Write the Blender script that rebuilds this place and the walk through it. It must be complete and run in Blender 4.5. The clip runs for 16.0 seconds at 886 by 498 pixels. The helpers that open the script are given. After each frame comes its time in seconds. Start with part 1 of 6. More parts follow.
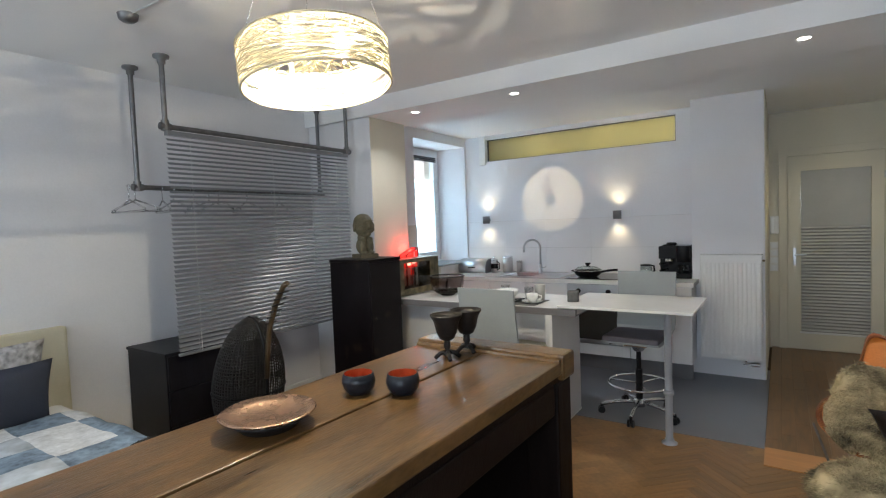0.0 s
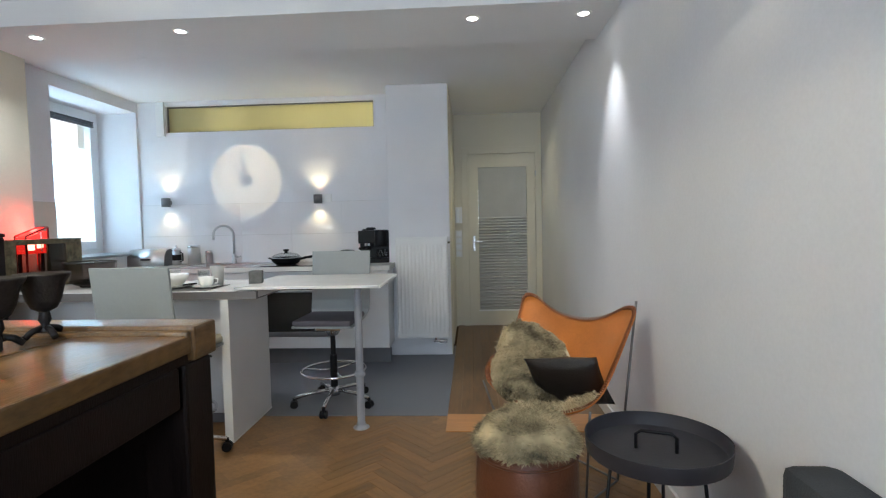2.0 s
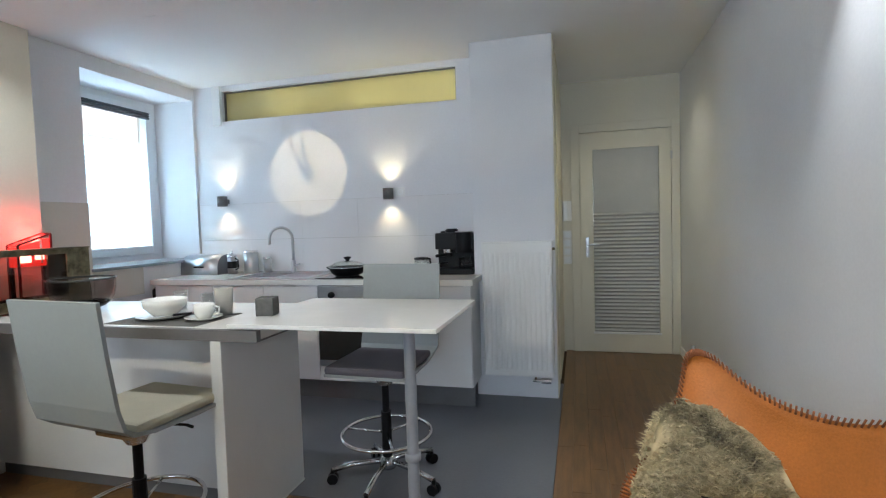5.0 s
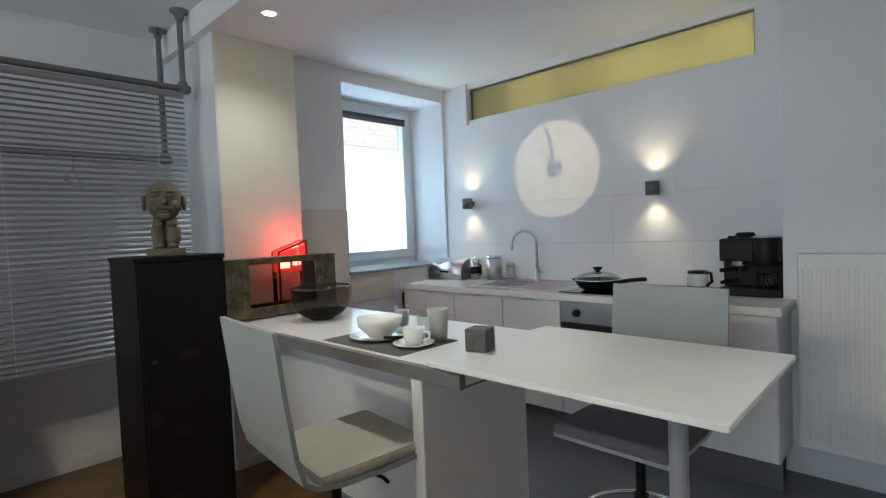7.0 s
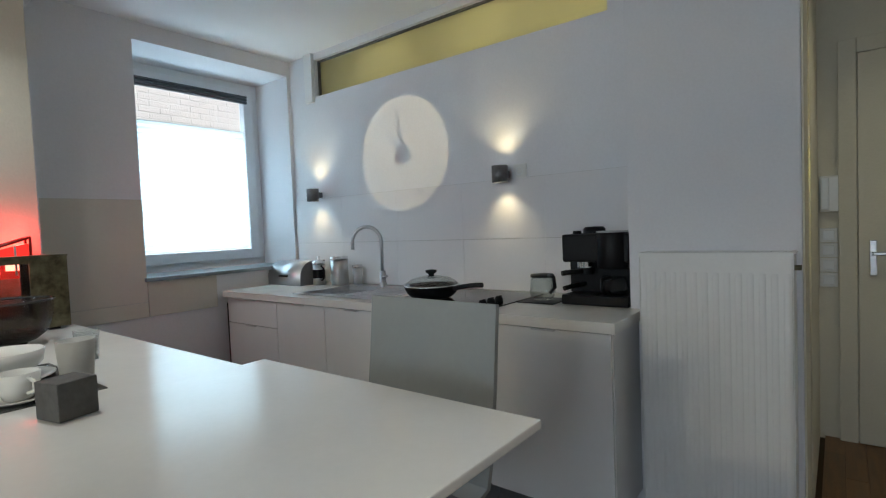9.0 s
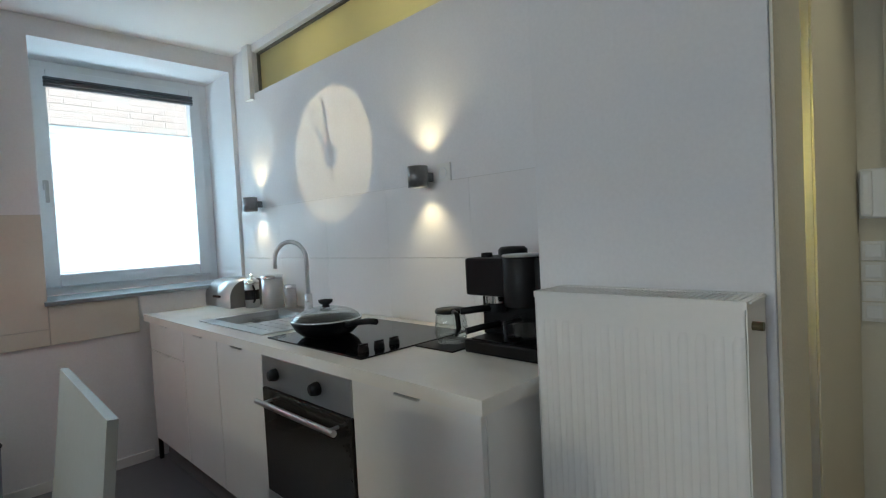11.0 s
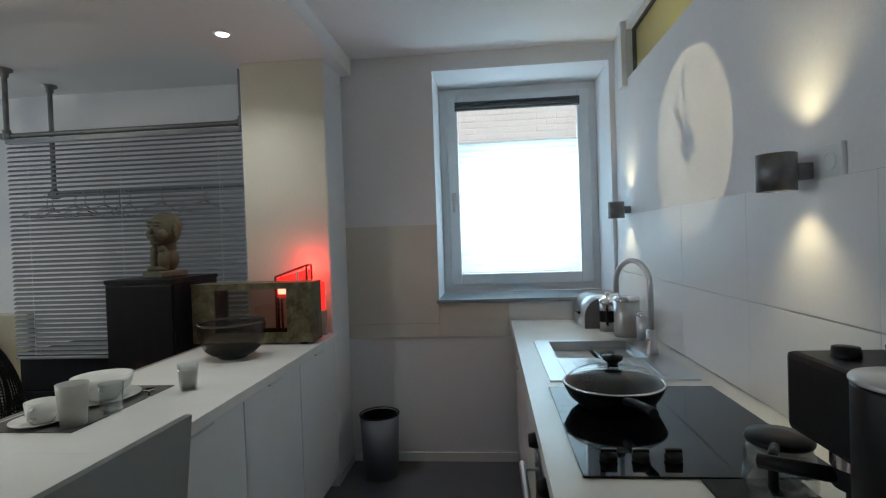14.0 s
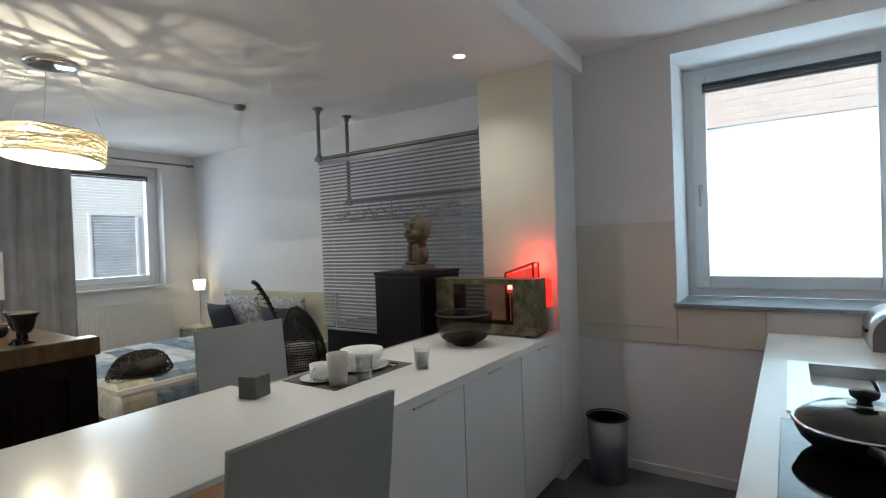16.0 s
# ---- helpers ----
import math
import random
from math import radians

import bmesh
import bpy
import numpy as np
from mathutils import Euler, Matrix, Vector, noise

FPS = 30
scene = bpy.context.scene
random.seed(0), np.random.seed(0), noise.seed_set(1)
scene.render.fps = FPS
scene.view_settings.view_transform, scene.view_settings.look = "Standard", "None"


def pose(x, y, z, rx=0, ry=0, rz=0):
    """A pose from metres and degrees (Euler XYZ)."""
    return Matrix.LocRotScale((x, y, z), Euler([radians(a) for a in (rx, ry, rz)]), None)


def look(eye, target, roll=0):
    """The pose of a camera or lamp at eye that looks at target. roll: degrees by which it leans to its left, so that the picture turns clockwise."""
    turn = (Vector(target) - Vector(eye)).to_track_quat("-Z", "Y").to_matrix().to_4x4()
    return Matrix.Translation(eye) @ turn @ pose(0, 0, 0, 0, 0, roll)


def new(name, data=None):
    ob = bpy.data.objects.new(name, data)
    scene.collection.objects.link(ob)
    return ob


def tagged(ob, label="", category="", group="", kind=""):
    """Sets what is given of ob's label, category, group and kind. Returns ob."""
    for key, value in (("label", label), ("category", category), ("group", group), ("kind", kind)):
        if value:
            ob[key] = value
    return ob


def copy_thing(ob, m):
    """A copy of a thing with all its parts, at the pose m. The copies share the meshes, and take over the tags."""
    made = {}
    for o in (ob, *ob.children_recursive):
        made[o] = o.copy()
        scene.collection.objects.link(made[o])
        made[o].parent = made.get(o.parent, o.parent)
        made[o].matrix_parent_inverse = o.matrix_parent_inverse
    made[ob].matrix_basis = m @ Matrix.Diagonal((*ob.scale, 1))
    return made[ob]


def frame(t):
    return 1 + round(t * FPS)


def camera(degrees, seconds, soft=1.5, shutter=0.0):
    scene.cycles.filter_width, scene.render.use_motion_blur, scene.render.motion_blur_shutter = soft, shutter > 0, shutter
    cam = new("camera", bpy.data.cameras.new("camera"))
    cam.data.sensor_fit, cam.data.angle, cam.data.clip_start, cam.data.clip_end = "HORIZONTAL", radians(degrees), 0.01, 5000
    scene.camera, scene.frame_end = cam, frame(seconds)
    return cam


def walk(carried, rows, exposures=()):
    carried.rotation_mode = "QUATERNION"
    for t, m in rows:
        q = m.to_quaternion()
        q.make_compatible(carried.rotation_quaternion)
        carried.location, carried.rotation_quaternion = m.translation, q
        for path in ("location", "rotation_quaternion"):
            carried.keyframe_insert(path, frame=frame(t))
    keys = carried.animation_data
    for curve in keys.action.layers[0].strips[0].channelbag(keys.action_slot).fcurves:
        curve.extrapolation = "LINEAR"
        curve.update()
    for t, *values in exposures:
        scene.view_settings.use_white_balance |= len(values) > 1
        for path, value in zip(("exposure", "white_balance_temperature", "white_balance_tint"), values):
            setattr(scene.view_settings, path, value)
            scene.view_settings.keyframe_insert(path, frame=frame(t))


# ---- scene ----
cam = camera(82.0, 16.0, soft=1.2)
PATH = [
    (0, (-0.299, -0.288, 1.522), (-1.407, 1.374, 1.426), -2.15),
    (0.5, (-0.245, -0.168, 1.505), (-1.090, 1.641, 1.389), -2.04),
    (1, (-0.181, -0.079, 1.416), (-0.774, 1.828, 1.311), -1.75),
    (1.5, (-0.182, 0.012, 1.323), (-0.514, 1.982, 1.225), -1.59),
    (2, (-0.218, 0.193, 1.271), (-0.331, 2.187, 1.174), -1.23),
    (2.5, (-0.246, 0.355, 1.236), (-0.220, 2.352, 1.143), -1.09),
    (3, (-0.222, 0.567, 1.201), (-0.158, 2.564, 1.114), -1.07),
    (3.2, (-0.210, 0.651, 1.200), (-0.172, 2.649, 1.114), -1.23),
    (5.3, (-0.273, 1.515, 1.315), (-0.932, 3.400, 1.211), -1.85),
    (5.5, (-0.285, 1.610, 1.321), (-1.045, 3.458, 1.224), -1.90),
    (6, (-0.332, 1.768, 1.347), (-1.332, 3.497, 1.257), -2.00),
    (6.5, (-0.407, 1.864, 1.343), (-1.632, 3.443, 1.266), -2.15),
    (7, (-0.457, 1.972, 1.343), (-1.843, 3.412, 1.266), -2.36),
    (7.5, (-0.454, 2.148, 1.327), (-1.882, 3.546, 1.248), -2.52),
    (8, (-0.417, 2.381, 1.317), (-1.774, 3.848, 1.227), -2.63),
    (8.5, (-0.359, 2.688, 1.296), (-1.670, 4.196, 1.213), -2.47),
    (9, (-0.328, 2.951, 1.278), (-1.556, 4.528, 1.195), -2.33),
    (9.2, (-0.328, 3.073, 1.282), (-1.520, 4.677, 1.195), -2.18),
    (11.3, (-0.164, 3.915, 1.340), (-1.644, 5.258, 1.273), -2.64),
    (11.5, (-0.173, 3.966, 1.359), (-1.716, 5.237, 1.294), -2.30),
    (12, (-0.227, 4.170, 1.368), (-1.969, 5.152, 1.322), -2.27),
    (12.5, (-0.290, 4.309, 1.369), (-2.153, 5.034, 1.331), -2.06),
    (13, (-0.357, 4.451, 1.394), (-2.311, 4.876, 1.359), -2.01),
    (13.5, (-0.395, 4.539, 1.406), (-2.393, 4.627, 1.377), -1.97),
    (14, (-0.458, 4.645, 1.419), (-2.448, 4.455, 1.387), -1.98),
    (14.5, (-0.522, 4.731, 1.421), (-2.467, 4.266, 1.391), -2.02),
    (15, (-0.544, 4.775, 1.429), (-2.414, 4.065, 1.406), -2.04),
    (15.5, (-0.521, 4.814, 1.453), (-2.292, 3.886, 1.423), -2.04),
    (16, (-0.460, 4.850, 1.450), (-2.115, 3.727, 1.423), -2.03),
]
walk(cam, [(t, look(eye, target, roll)) for t, eye, target, roll in PATH],
     exposures=[(0.0, 0.02, 6100, 9), (1.5, 0.20, 5850, 7), (3.0, 0.26, 5800, 8), (5.5, 0.26, 5750, 6), (7.0, -0.13, 5900, 5), (8.0, -0.16, 5900, 5), (9.0, -0.42, 5950, 5), (11.5, -0.12, 6000, 3), (12.5, -0.33, 5950, 3), (14.0, -0.62, 5950, 3), (16.0, -0.30, 6200, 7)])

# ---- light ----
world = bpy.data.worlds.new("sky")
scene.world = world
world.use_nodes = True
wn = world.node_tree.nodes
sky = wn.new("ShaderNodeTexSky")
sky.sky_type, sky.sun_disc = "NISHITA", False
sky.sun_elevation, sky.sun_rotation = radians(34), radians(63.4)
world.node_tree.links.new(sky.outputs[0], wn["Background"].inputs[0])
wn["Background"].inputs[1].default_value = 0.15


def lamp(name, kind, m, energy, color, size=0.05, angle=60, blend=0.5, size_y=None):
    data = bpy.data.lights.new(name, kind)
    data.energy, data.color = energy, color
    if kind == "AREA":
        data.shape, data.size, data.size_y = "RECTANGLE", size, size_y or size
    elif kind == "SUN":
        data.angle = radians(angle)
    else:
        data.shadow_soft_size = size
    if kind == "SPOT":
        data.spot_size, data.spot_blend = radians(angle), blend
    ob = new(name, data)
    ob.matrix_world = m
    return ob


lamp("sun", "SUN", look((8, 4, 6), (0, 0, 0)), 5.0, (1, 0.96, 0.9), angle=10)
# daylight in the openings of the two windows, outside the shade and the glass
lamp("daylight_kitchen", "AREA", pose(-4.30, 4.86, 1.64, 0, -90, 0), 25, (0.68, 0.87, 1.0), 0.88, size_y=0.82)
lamp("daylight_bedroom", "AREA", pose(-3.2, -1.92, 1.78, 90, 0, 0), 36, (0.80, 0.90, 1.0), 0.9, size_y=1.2)
lamp("daylight_south", "AREA", pose(-0.25, -1.92, 1.78, 90, 0, 0), 56, (0.80, 0.90, 1.0), 0.9, size_y=1.2)
SPOTS = [(-2.94, 3.325), (-2.0, 3.325), (-0.19, 3.325), (0.47, 3.325)]
for (x, y), watts, spread in zip(SPOTS, (30, 32, 34, 34), (130, 75, 70, 70)):
    lamp("downlight", "SPOT", pose(x, y, 2.488), watts, (1, 0.96, 0.90), 0.02 if spread < 90 else 0.045, spread, 1.0 if spread > 90 else 0.9)
for x in (-1.89, -1.61):
    lamp("pendant_bulb", "POINT", pose(x, 1.08, 2.105), 38, (1, 0.86, 0.62), 0.0062)
for x in (-3.385, -1.78):
    lamp("sconce_up", "SPOT", pose(x, 5.345, 1.60, 180), 5.5, (1, 0.78, 0.44), 0.012, 105, 1.0)
    lamp("sconce_down", "SPOT", pose(x, 5.345, 1.515), 4.5, (1, 0.78, 0.44), 0.012, 105, 1.0)
lamp("red_glow", "POINT", pose(-3.285, 3.60, 1.30), 2.2, (1, 0.03, 0.02), 0.03)
lamp("bedside_bulb", "POINT", pose(-3.98, -1.2, 1.03), 4.5, (1, 0.80, 0.50), 0.03)
# unseen fill lamp under the hall ceiling, added to brighten door and floor
lamp("hall_fill", "SPOT", pose(0.1, 5.75, 2.59), 24, (1, 0.88, 0.60), 0.12, 125, 1.0)
# added lamp in a wall cavity, makes the hall strip glow
lamp("doorway_backlight", "POINT", pose(-0.78, 5.48, 1.5), 7, (1, 0.86, 0.42), 0.05)
for x in (-2.75, -1.95, -1.30):
    lamp("back_room_bulb", "POINT", pose(x, 5.80, 2.42), 2.6, (1, 0.88, 0.60), 0.05)

# ---- materials ----


def mat(name, color, rough=0.5, metal=0.0, var=0.12, scale=6.0, bump=0.05, fine=60.0, stretch=(1, 1, 1), rnd=0.0, alpha=None,
        trans=0.0, emit=None, strength=0.0, coat=0.0, ior=1.45):
    """Principled paint with grain at two scales and a little relief; rnd varies it from piece to piece."""
    m = bpy.data.materials.new(name)
    m.use_nodes = True
    nodes, links = m.node_tree.nodes, m.node_tree.links
    b = nodes["Principled BSDF"]
    co = nodes.new("ShaderNodeTexCoord")
    mp = nodes.new("ShaderNodeMapping")
    mp.inputs["Scale"].default_value = stretch
    links.new(co.outputs["Object"], mp.inputs[0])
    n1, n2 = nodes.new("ShaderNodeTexNoise"), nodes.new("ShaderNodeTexNoise")
    n1.inputs["Scale"].default_value, n2.inputs["Scale"].default_value = scale, fine
    n1.inputs["Detail"].default_value, n2.inputs["Detail"].default_value = 4, 3
    for n in (n1, n2):
        links.new(mp.outputs[0], n.inputs["Vector"])
    add = nodes.new("ShaderNodeMath")
    add.operation = "MULTIPLY_ADD"
    links.new(n2.outputs[0], add.inputs[0])
    add.inputs[1].default_value = 0.5
    links.new(n1.outputs[0], add.inputs[2])
    last = add.outputs[0]
    if rnd:
        info, mix = nodes.new("ShaderNodeObjectInfo"), nodes.new("ShaderNodeMath")
        geo, both = nodes.new("ShaderNodeNewGeometry"), nodes.new("ShaderNodeMath")
        links.new(info.outputs["Random"], both.inputs[0])
        links.new(geo.outputs["Random Per Island"], both.inputs[1])
        mix.operation = "MULTIPLY_ADD"
        links.new(both.outputs[0], mix.inputs[0])
        mix.inputs[1].default_value = rnd
        links.new(last, mix.inputs[2])
        last = mix.outputs[0]
    ramp = nodes.new("ShaderNodeMapRange")
    ramp.inputs["From Min"].default_value, ramp.inputs["From Max"].default_value = 0.45, 1.05 + rnd * 2
    ramp.inputs["To Min"].default_value, ramp.inputs["To Max"].default_value = 1 - var, 1 + var
    links.new(last, ramp.inputs[0])
    tint = nodes.new("ShaderNodeVectorMath")
    tint.operation = "SCALE"
    tint.inputs[0].default_value = color
    links.new(ramp.outputs[0], tint.inputs["Scale"])
    links.new(tint.outputs[0], b.inputs["Base Color"])
    rr = nodes.new("ShaderNodeMapRange")
    rr.inputs["To Min"].default_value, rr.inputs["To Max"].default_value = max(0.02, rough * 0.8), min(1, rough * 1.2)
    links.new(n1.outputs[0], rr.inputs[0])
    links.new(rr.outputs[0], b.inputs["Roughness"])
    if bump:
        bp = nodes.new("ShaderNodeBump")
        bp.inputs["Strength"].default_value, bp.inputs["Distance"].default_value = bump, 0.01
        links.new(n2.outputs[0], bp.inputs["Height"])
        links.new(bp.outputs[0], b.inputs["Normal"])
    b.inputs["Metallic"].default_value = metal
    b.inputs["Transmission Weight"].default_value = trans
    b.inputs["Coat Weight"].default_value = coat
    b.inputs["IOR"].default_value = ior
    if alpha is not None:
        b.inputs["Alpha"].default_value = alpha
    if emit:
        b.inputs["Emission Color"].default_value = (*emit, 1)
        b.inputs["Emission Strength"].default_value = strength
    return m


def thin(name, color, through_color, amount):
    """Cloth or frosted glass: part diffuse, part letting light through."""
    m = mat(name, color, 0.6, var=0.05)
    nodes, links = m.node_tree.nodes, m.node_tree.links
    tr, mix = nodes.new("ShaderNodeBsdfTranslucent"), nodes.new("ShaderNodeMixShader")
    tr.inputs[0].default_value = (*through_color, 1)
    mix.inputs[0].default_value = amount
    links.new(nodes["Principled BSDF"].outputs[0], mix.inputs[1])
    links.new(tr.outputs[0], mix.inputs[2])
    links.new(mix.outputs[0], nodes["Material Output"].inputs[0])
    return m


def clear_glass(name="clear_glass", through_color=(0.93, 0.95, 0.95), sheen=0.6):
    """Thin clear glass: mostly let through, mirrored at a glancing angle."""
    m = mat(name, (0.9, 0.93, 0.93), 0.05, var=0.0, bump=0)
    nodes, links = m.node_tree.nodes, m.node_tree.links
    tr, gl, mix, fr = (nodes.new(n) for n in ("ShaderNodeBsdfTransparent", "ShaderNodeBsdfGlossy", "ShaderNodeMixShader", "ShaderNodeLayerWeight"))
    tr.inputs[0].default_value = (*through_color, 1)
    gl.inputs["Roughness"].default_value = 0.03
    pw, mul = nodes.new("ShaderNodeMath"), nodes.new("ShaderNodeMath")
    pw.operation, mul.operation = "POWER", "MULTIPLY_ADD"
    links.new(fr.outputs["Facing"], pw.inputs[0])
    pw.inputs[1].default_value = 3.0
    links.new(pw.outputs[0], mul.inputs[0])
    mul.inputs[1].default_value, mul.inputs[2].default_value = sheen, 0.08 * sheen
    links.new(mul.outputs[0], mix.inputs[0])
    links.new(tr.outputs[0], mix.inputs[1])
    links.new(gl.outputs[0], mix.inputs[2])
    links.new(mix.outputs[0], nodes["Material Output"].inputs[0])
    return m


WALL = mat("white_wall_paint", (0.76, 0.76, 0.78), 0.75, var=0.06, scale=1.3, bump=0.045, fine=90)
CREAM = mat("cream_wall_paint", (0.70, 0.66, 0.55), 0.75, var=0.05, scale=1.3, bump=0.12, fine=90)
CEIL = mat("ceiling_paint", (0.86, 0.86, 0.86), 0.85, var=0.04, scale=1.0, bump=0.1, fine=120)
TRIM = mat("white_trim_lacquer", (0.78, 0.78, 0.77), 0.35, var=0.03)
FRAME = mat("white_window_plastic", (0.80, 0.82, 0.84), 0.3, var=0.03)
TILE = mat("pale_wall_tile", (0.75, 0.74, 0.75), 0.48, var=0.03, scale=2, bump=0.02, rnd=0.02)
BEIGE = mat("beige_wall_tile", (0.64, 0.61, 0.54), 0.25, var=0.04, scale=3, bump=0.03, rnd=0.03)
GROUT = mat("grey_grout", (0.55, 0.54, 0.53), 0.9)
OAK = mat("oak_parquet", (0.185, 0.098, 0.034), 0.36, var=0.75, scale=4, fine=40, stretch=(1, 9, 1), bump=0.08, rnd=0.35, coat=0.1)
HALLOAK = mat("dark_oak_boards", (0.14, 0.075, 0.030), 0.33, var=0.75, scale=4, fine=40, stretch=(9, 1, 1), bump=0.08, rnd=0.25, coat=0.08)
STRIP = mat("light_oak_threshold", (0.42, 0.20, 0.07), 0.35, var=0.2, scale=3, fine=30, stretch=(1, 9, 1), bump=0.06)
SUBFLOOR = mat("dark_joint_filler", (0.05, 0.03, 0.015), 0.9)
VINYL = mat("grey_floor_vinyl", (0.125, 0.13, 0.15), 0.32, var=0.1, scale=2.5, fine=70, bump=0.05)
LACQ = mat("white_cabinet_lacquer", (0.78, 0.78, 0.78), 0.22, var=0.02, bump=0.01)
TOP = mat("white_worktop", (0.80, 0.785, 0.75), 0.19, var=0.03, bump=0.01)
EDGE = mat("grey_worktop_edge", (0.17, 0.16, 0.16), 0.5, var=0.1)
PLINTH = mat("grey_plinth", (0.17, 0.17, 0.18), 0.5, var=0.08)
STEEL = mat("brushed_steel", (0.55, 0.55, 0.56), 0.3, 1.0, var=0.05, fine=60, bump=0.0)
CHROME = mat("chrome", (0.75, 0.75, 0.76), 0.1, 1.0, var=0.04, bump=0)
GALV = mat("galvanised_pipe", (0.20, 0.20, 0.205), 0.45, 0.85, var=0.25, scale=20, bump=0.1)
BLACK = mat("black_plastic", (0.005, 0.005, 0.006), 0.42, var=0.2, bump=0.04, ior=1.3)
GLOSS = mat("black_glass", (0.006, 0.006, 0.008), 0.05, var=0.1, bump=0)
GLASS = clear_glass()
SMOKE = mat("smoked_oven_glass", (0.03, 0.028, 0.025), 0.06, var=0.1, bump=0)
STONE = mat("slate_sill", (0.22, 0.25, 0.28), 0.35, var=0.2, scale=12, bump=0.1)
BLINDBAR = mat("dark_grey_blind_rail", (0.07, 0.08, 0.09), 0.4)
SHADE = thin("white_pleated_shade", (0.85, 0.87, 0.88), (0.80, 0.86, 0.88), 0.5)
AMBER = thin("yellow_frosted_glass", (0.40, 0.40, 0.27), (0.86, 0.82, 0.58), 0.62)
SLAT = mat("grey_aluminium_slat", (0.27, 0.28, 0.30), 0.3, 0.5, var=0.08, bump=0.02)
OLDWOOD = mat("old_polished_wood", (0.112, 0.060, 0.020), 0.30, var=0.75, scale=2.4, fine=26, stretch=(7, 1, 3), bump=0.16, coat=0.15)
DARKWOOD = mat("near_black_wood", (0.008, 0.0045, 0.0035), 0.5, var=0.4, scale=4, fine=40, stretch=(8, 8, 1), bump=0.15, ior=1.25)
BLUEBLACK = mat("blue_black_lacquered_wood", (0.008, 0.008, 0.011), 0.38, var=0.4, scale=5, fine=50, stretch=(6, 6, 1), bump=0.06, ior=1.3)
LEATHER = mat("tan_leather", (0.52, 0.17, 0.03), 0.38, var=0.22, scale=5, fine=140, bump=0.25)
THONG = mat("dark_tan_lacing", (0.20, 0.06, 0.015), 0.6, var=0.2)
BROWNLEATHER = mat("brown_leather", (0.13, 0.045, 0.02), 0.4, var=0.3, scale=6, fine=110, bump=0.25)
BLACKLEATHER = mat("black_leather", (0.014, 0.011, 0.010), 0.33, var=0.3, scale=6, fine=120, bump=0.3)
FLEECE = mat("grey_brown_sheepskin", (0.36, 0.295, 0.175), 0.95, var=0.8, scale=6, fine=11, bump=0.0, rnd=0.14)
for n in FLEECE.node_tree.nodes:
    if n.type == "MAP_RANGE" and n.inputs["To Max"].default_value > 1.5:
        n.inputs["From Min"].default_value, n.inputs["From Max"].default_value = 0.68, 1.08
PLY = mat("grey_painted_plywood", (0.30, 0.32, 0.32), 0.45, var=0.05, bump=0.03)
FELT = mat("grey_felt_cushion", (0.115, 0.105, 0.125), 0.9, var=0.15, fine=200, bump=0.3)
BEIGEFELT = mat("beige_felt_cushion", (0.50, 0.47, 0.36), 0.9, var=0.1, fine=200, bump=0.3)
PAINTGREY = mat("grey_painted_steel", (0.30, 0.31, 0.34), 0.35, var=0.08)
ALU = mat("polished_aluminium", (0.62, 0.62, 0.63), 0.2, 1.0, var=0.05, bump=0.01)
COPPER = mat("hammered_copper", (0.68, 0.44, 0.30), 0.27, 1.0, var=0.10, scale=20, fine=60, bump=0.12)
IRON = mat("dark_cast_iron", (0.028, 0.024, 0.022), 0.5, 0.5, var=0.4, scale=20, bump=0.3)
REDGLAZE = mat("orange_red_glaze", (0.42, 0.07, 0.02), 0.35, var=0.25, scale=20)
BLUEIRON = mat("blue_black_ceramic", (0.012, 0.014, 0.02), 0.3, var=0.3, scale=25, bump=0.2)
CERAMIC = mat("white_ceramic", (0.80, 0.79, 0.75), 0.15, var=0.02, bump=0)
GREYCERAMIC = mat("grey_ceramic", (0.36, 0.35, 0.32), 0.4, var=0.08)
CUBE = mat("dark_grey_concrete", (0.10, 0.097, 0.092), 0.7, var=0.25, scale=30, bump=0.2)
MAT = mat("woven_grey_placemat", (0.12, 0.115, 0.105), 0.8, var=0.5, scale=200, fine=300, bump=0.5)
STATUE = mat("weathered_stone_carving", (0.105, 0.090, 0.055), 0.7, var=0.45, scale=14, fine=60, bump=0.4)
BRASS = mat("patinated_brass_front", (0.15, 0.13, 0.075), 0.38, 0.6, var=0.75, scale=16, fine=50, bump=0.2)
REDCORE = mat("red_lamp_core", (0.8, 0.2, 0.15), 0.3, emit=(1, 0.30, 0.22), strength=14)
SMOKED = clear_glass("smoked_bowl_glass", (0.74, 0.70, 0.69), 0.22)
THICKGLASS = clear_glass("thick_smoked_glass", (0.22, 0.20, 0.19), 0.25)
PANE = clear_glass("smoked_pane", (0.62, 0.58, 0.53))
RED = mat("lit_red_acrylic", (0.6, 0.02, 0.02), 0.25, var=0.1, emit=(1, 0.03, 0.02), strength=1.6)
DARKRED = mat("dark_red_lacquer", (0.20, 0.012, 0.012), 0.3, var=0.2)
BULB = mat("lit_lamp_glass", (0.9, 0.85, 0.7), 0.3, var=0, bump=0, emit=(1, 0.86, 0.62), strength=18)
SPOTGLASS = mat("lit_downlight_glass", (0.9, 0.9, 0.85), 0.3, var=0, bump=0, emit=(1, 0.93, 0.8), strength=12)
WIRE = mat("pale_brass_wire", (0.70, 0.63, 0.46), 0.4, 0.4, var=0.2, bump=0)
DIFFUSER = thin("white_lamp_fabric", (0.8, 0.76, 0.66), (0.95, 0.88, 0.72), 0.7)
CURTAIN = mat("grey_curtain_cloth", (0.34, 0.34, 0.35), 0.9, var=0.15, fine=200, bump=0.3)
LINEN = mat("beige_linen", (0.55, 0.52, 0.40), 0.9, var=0.08, fine=180, bump=0.3)
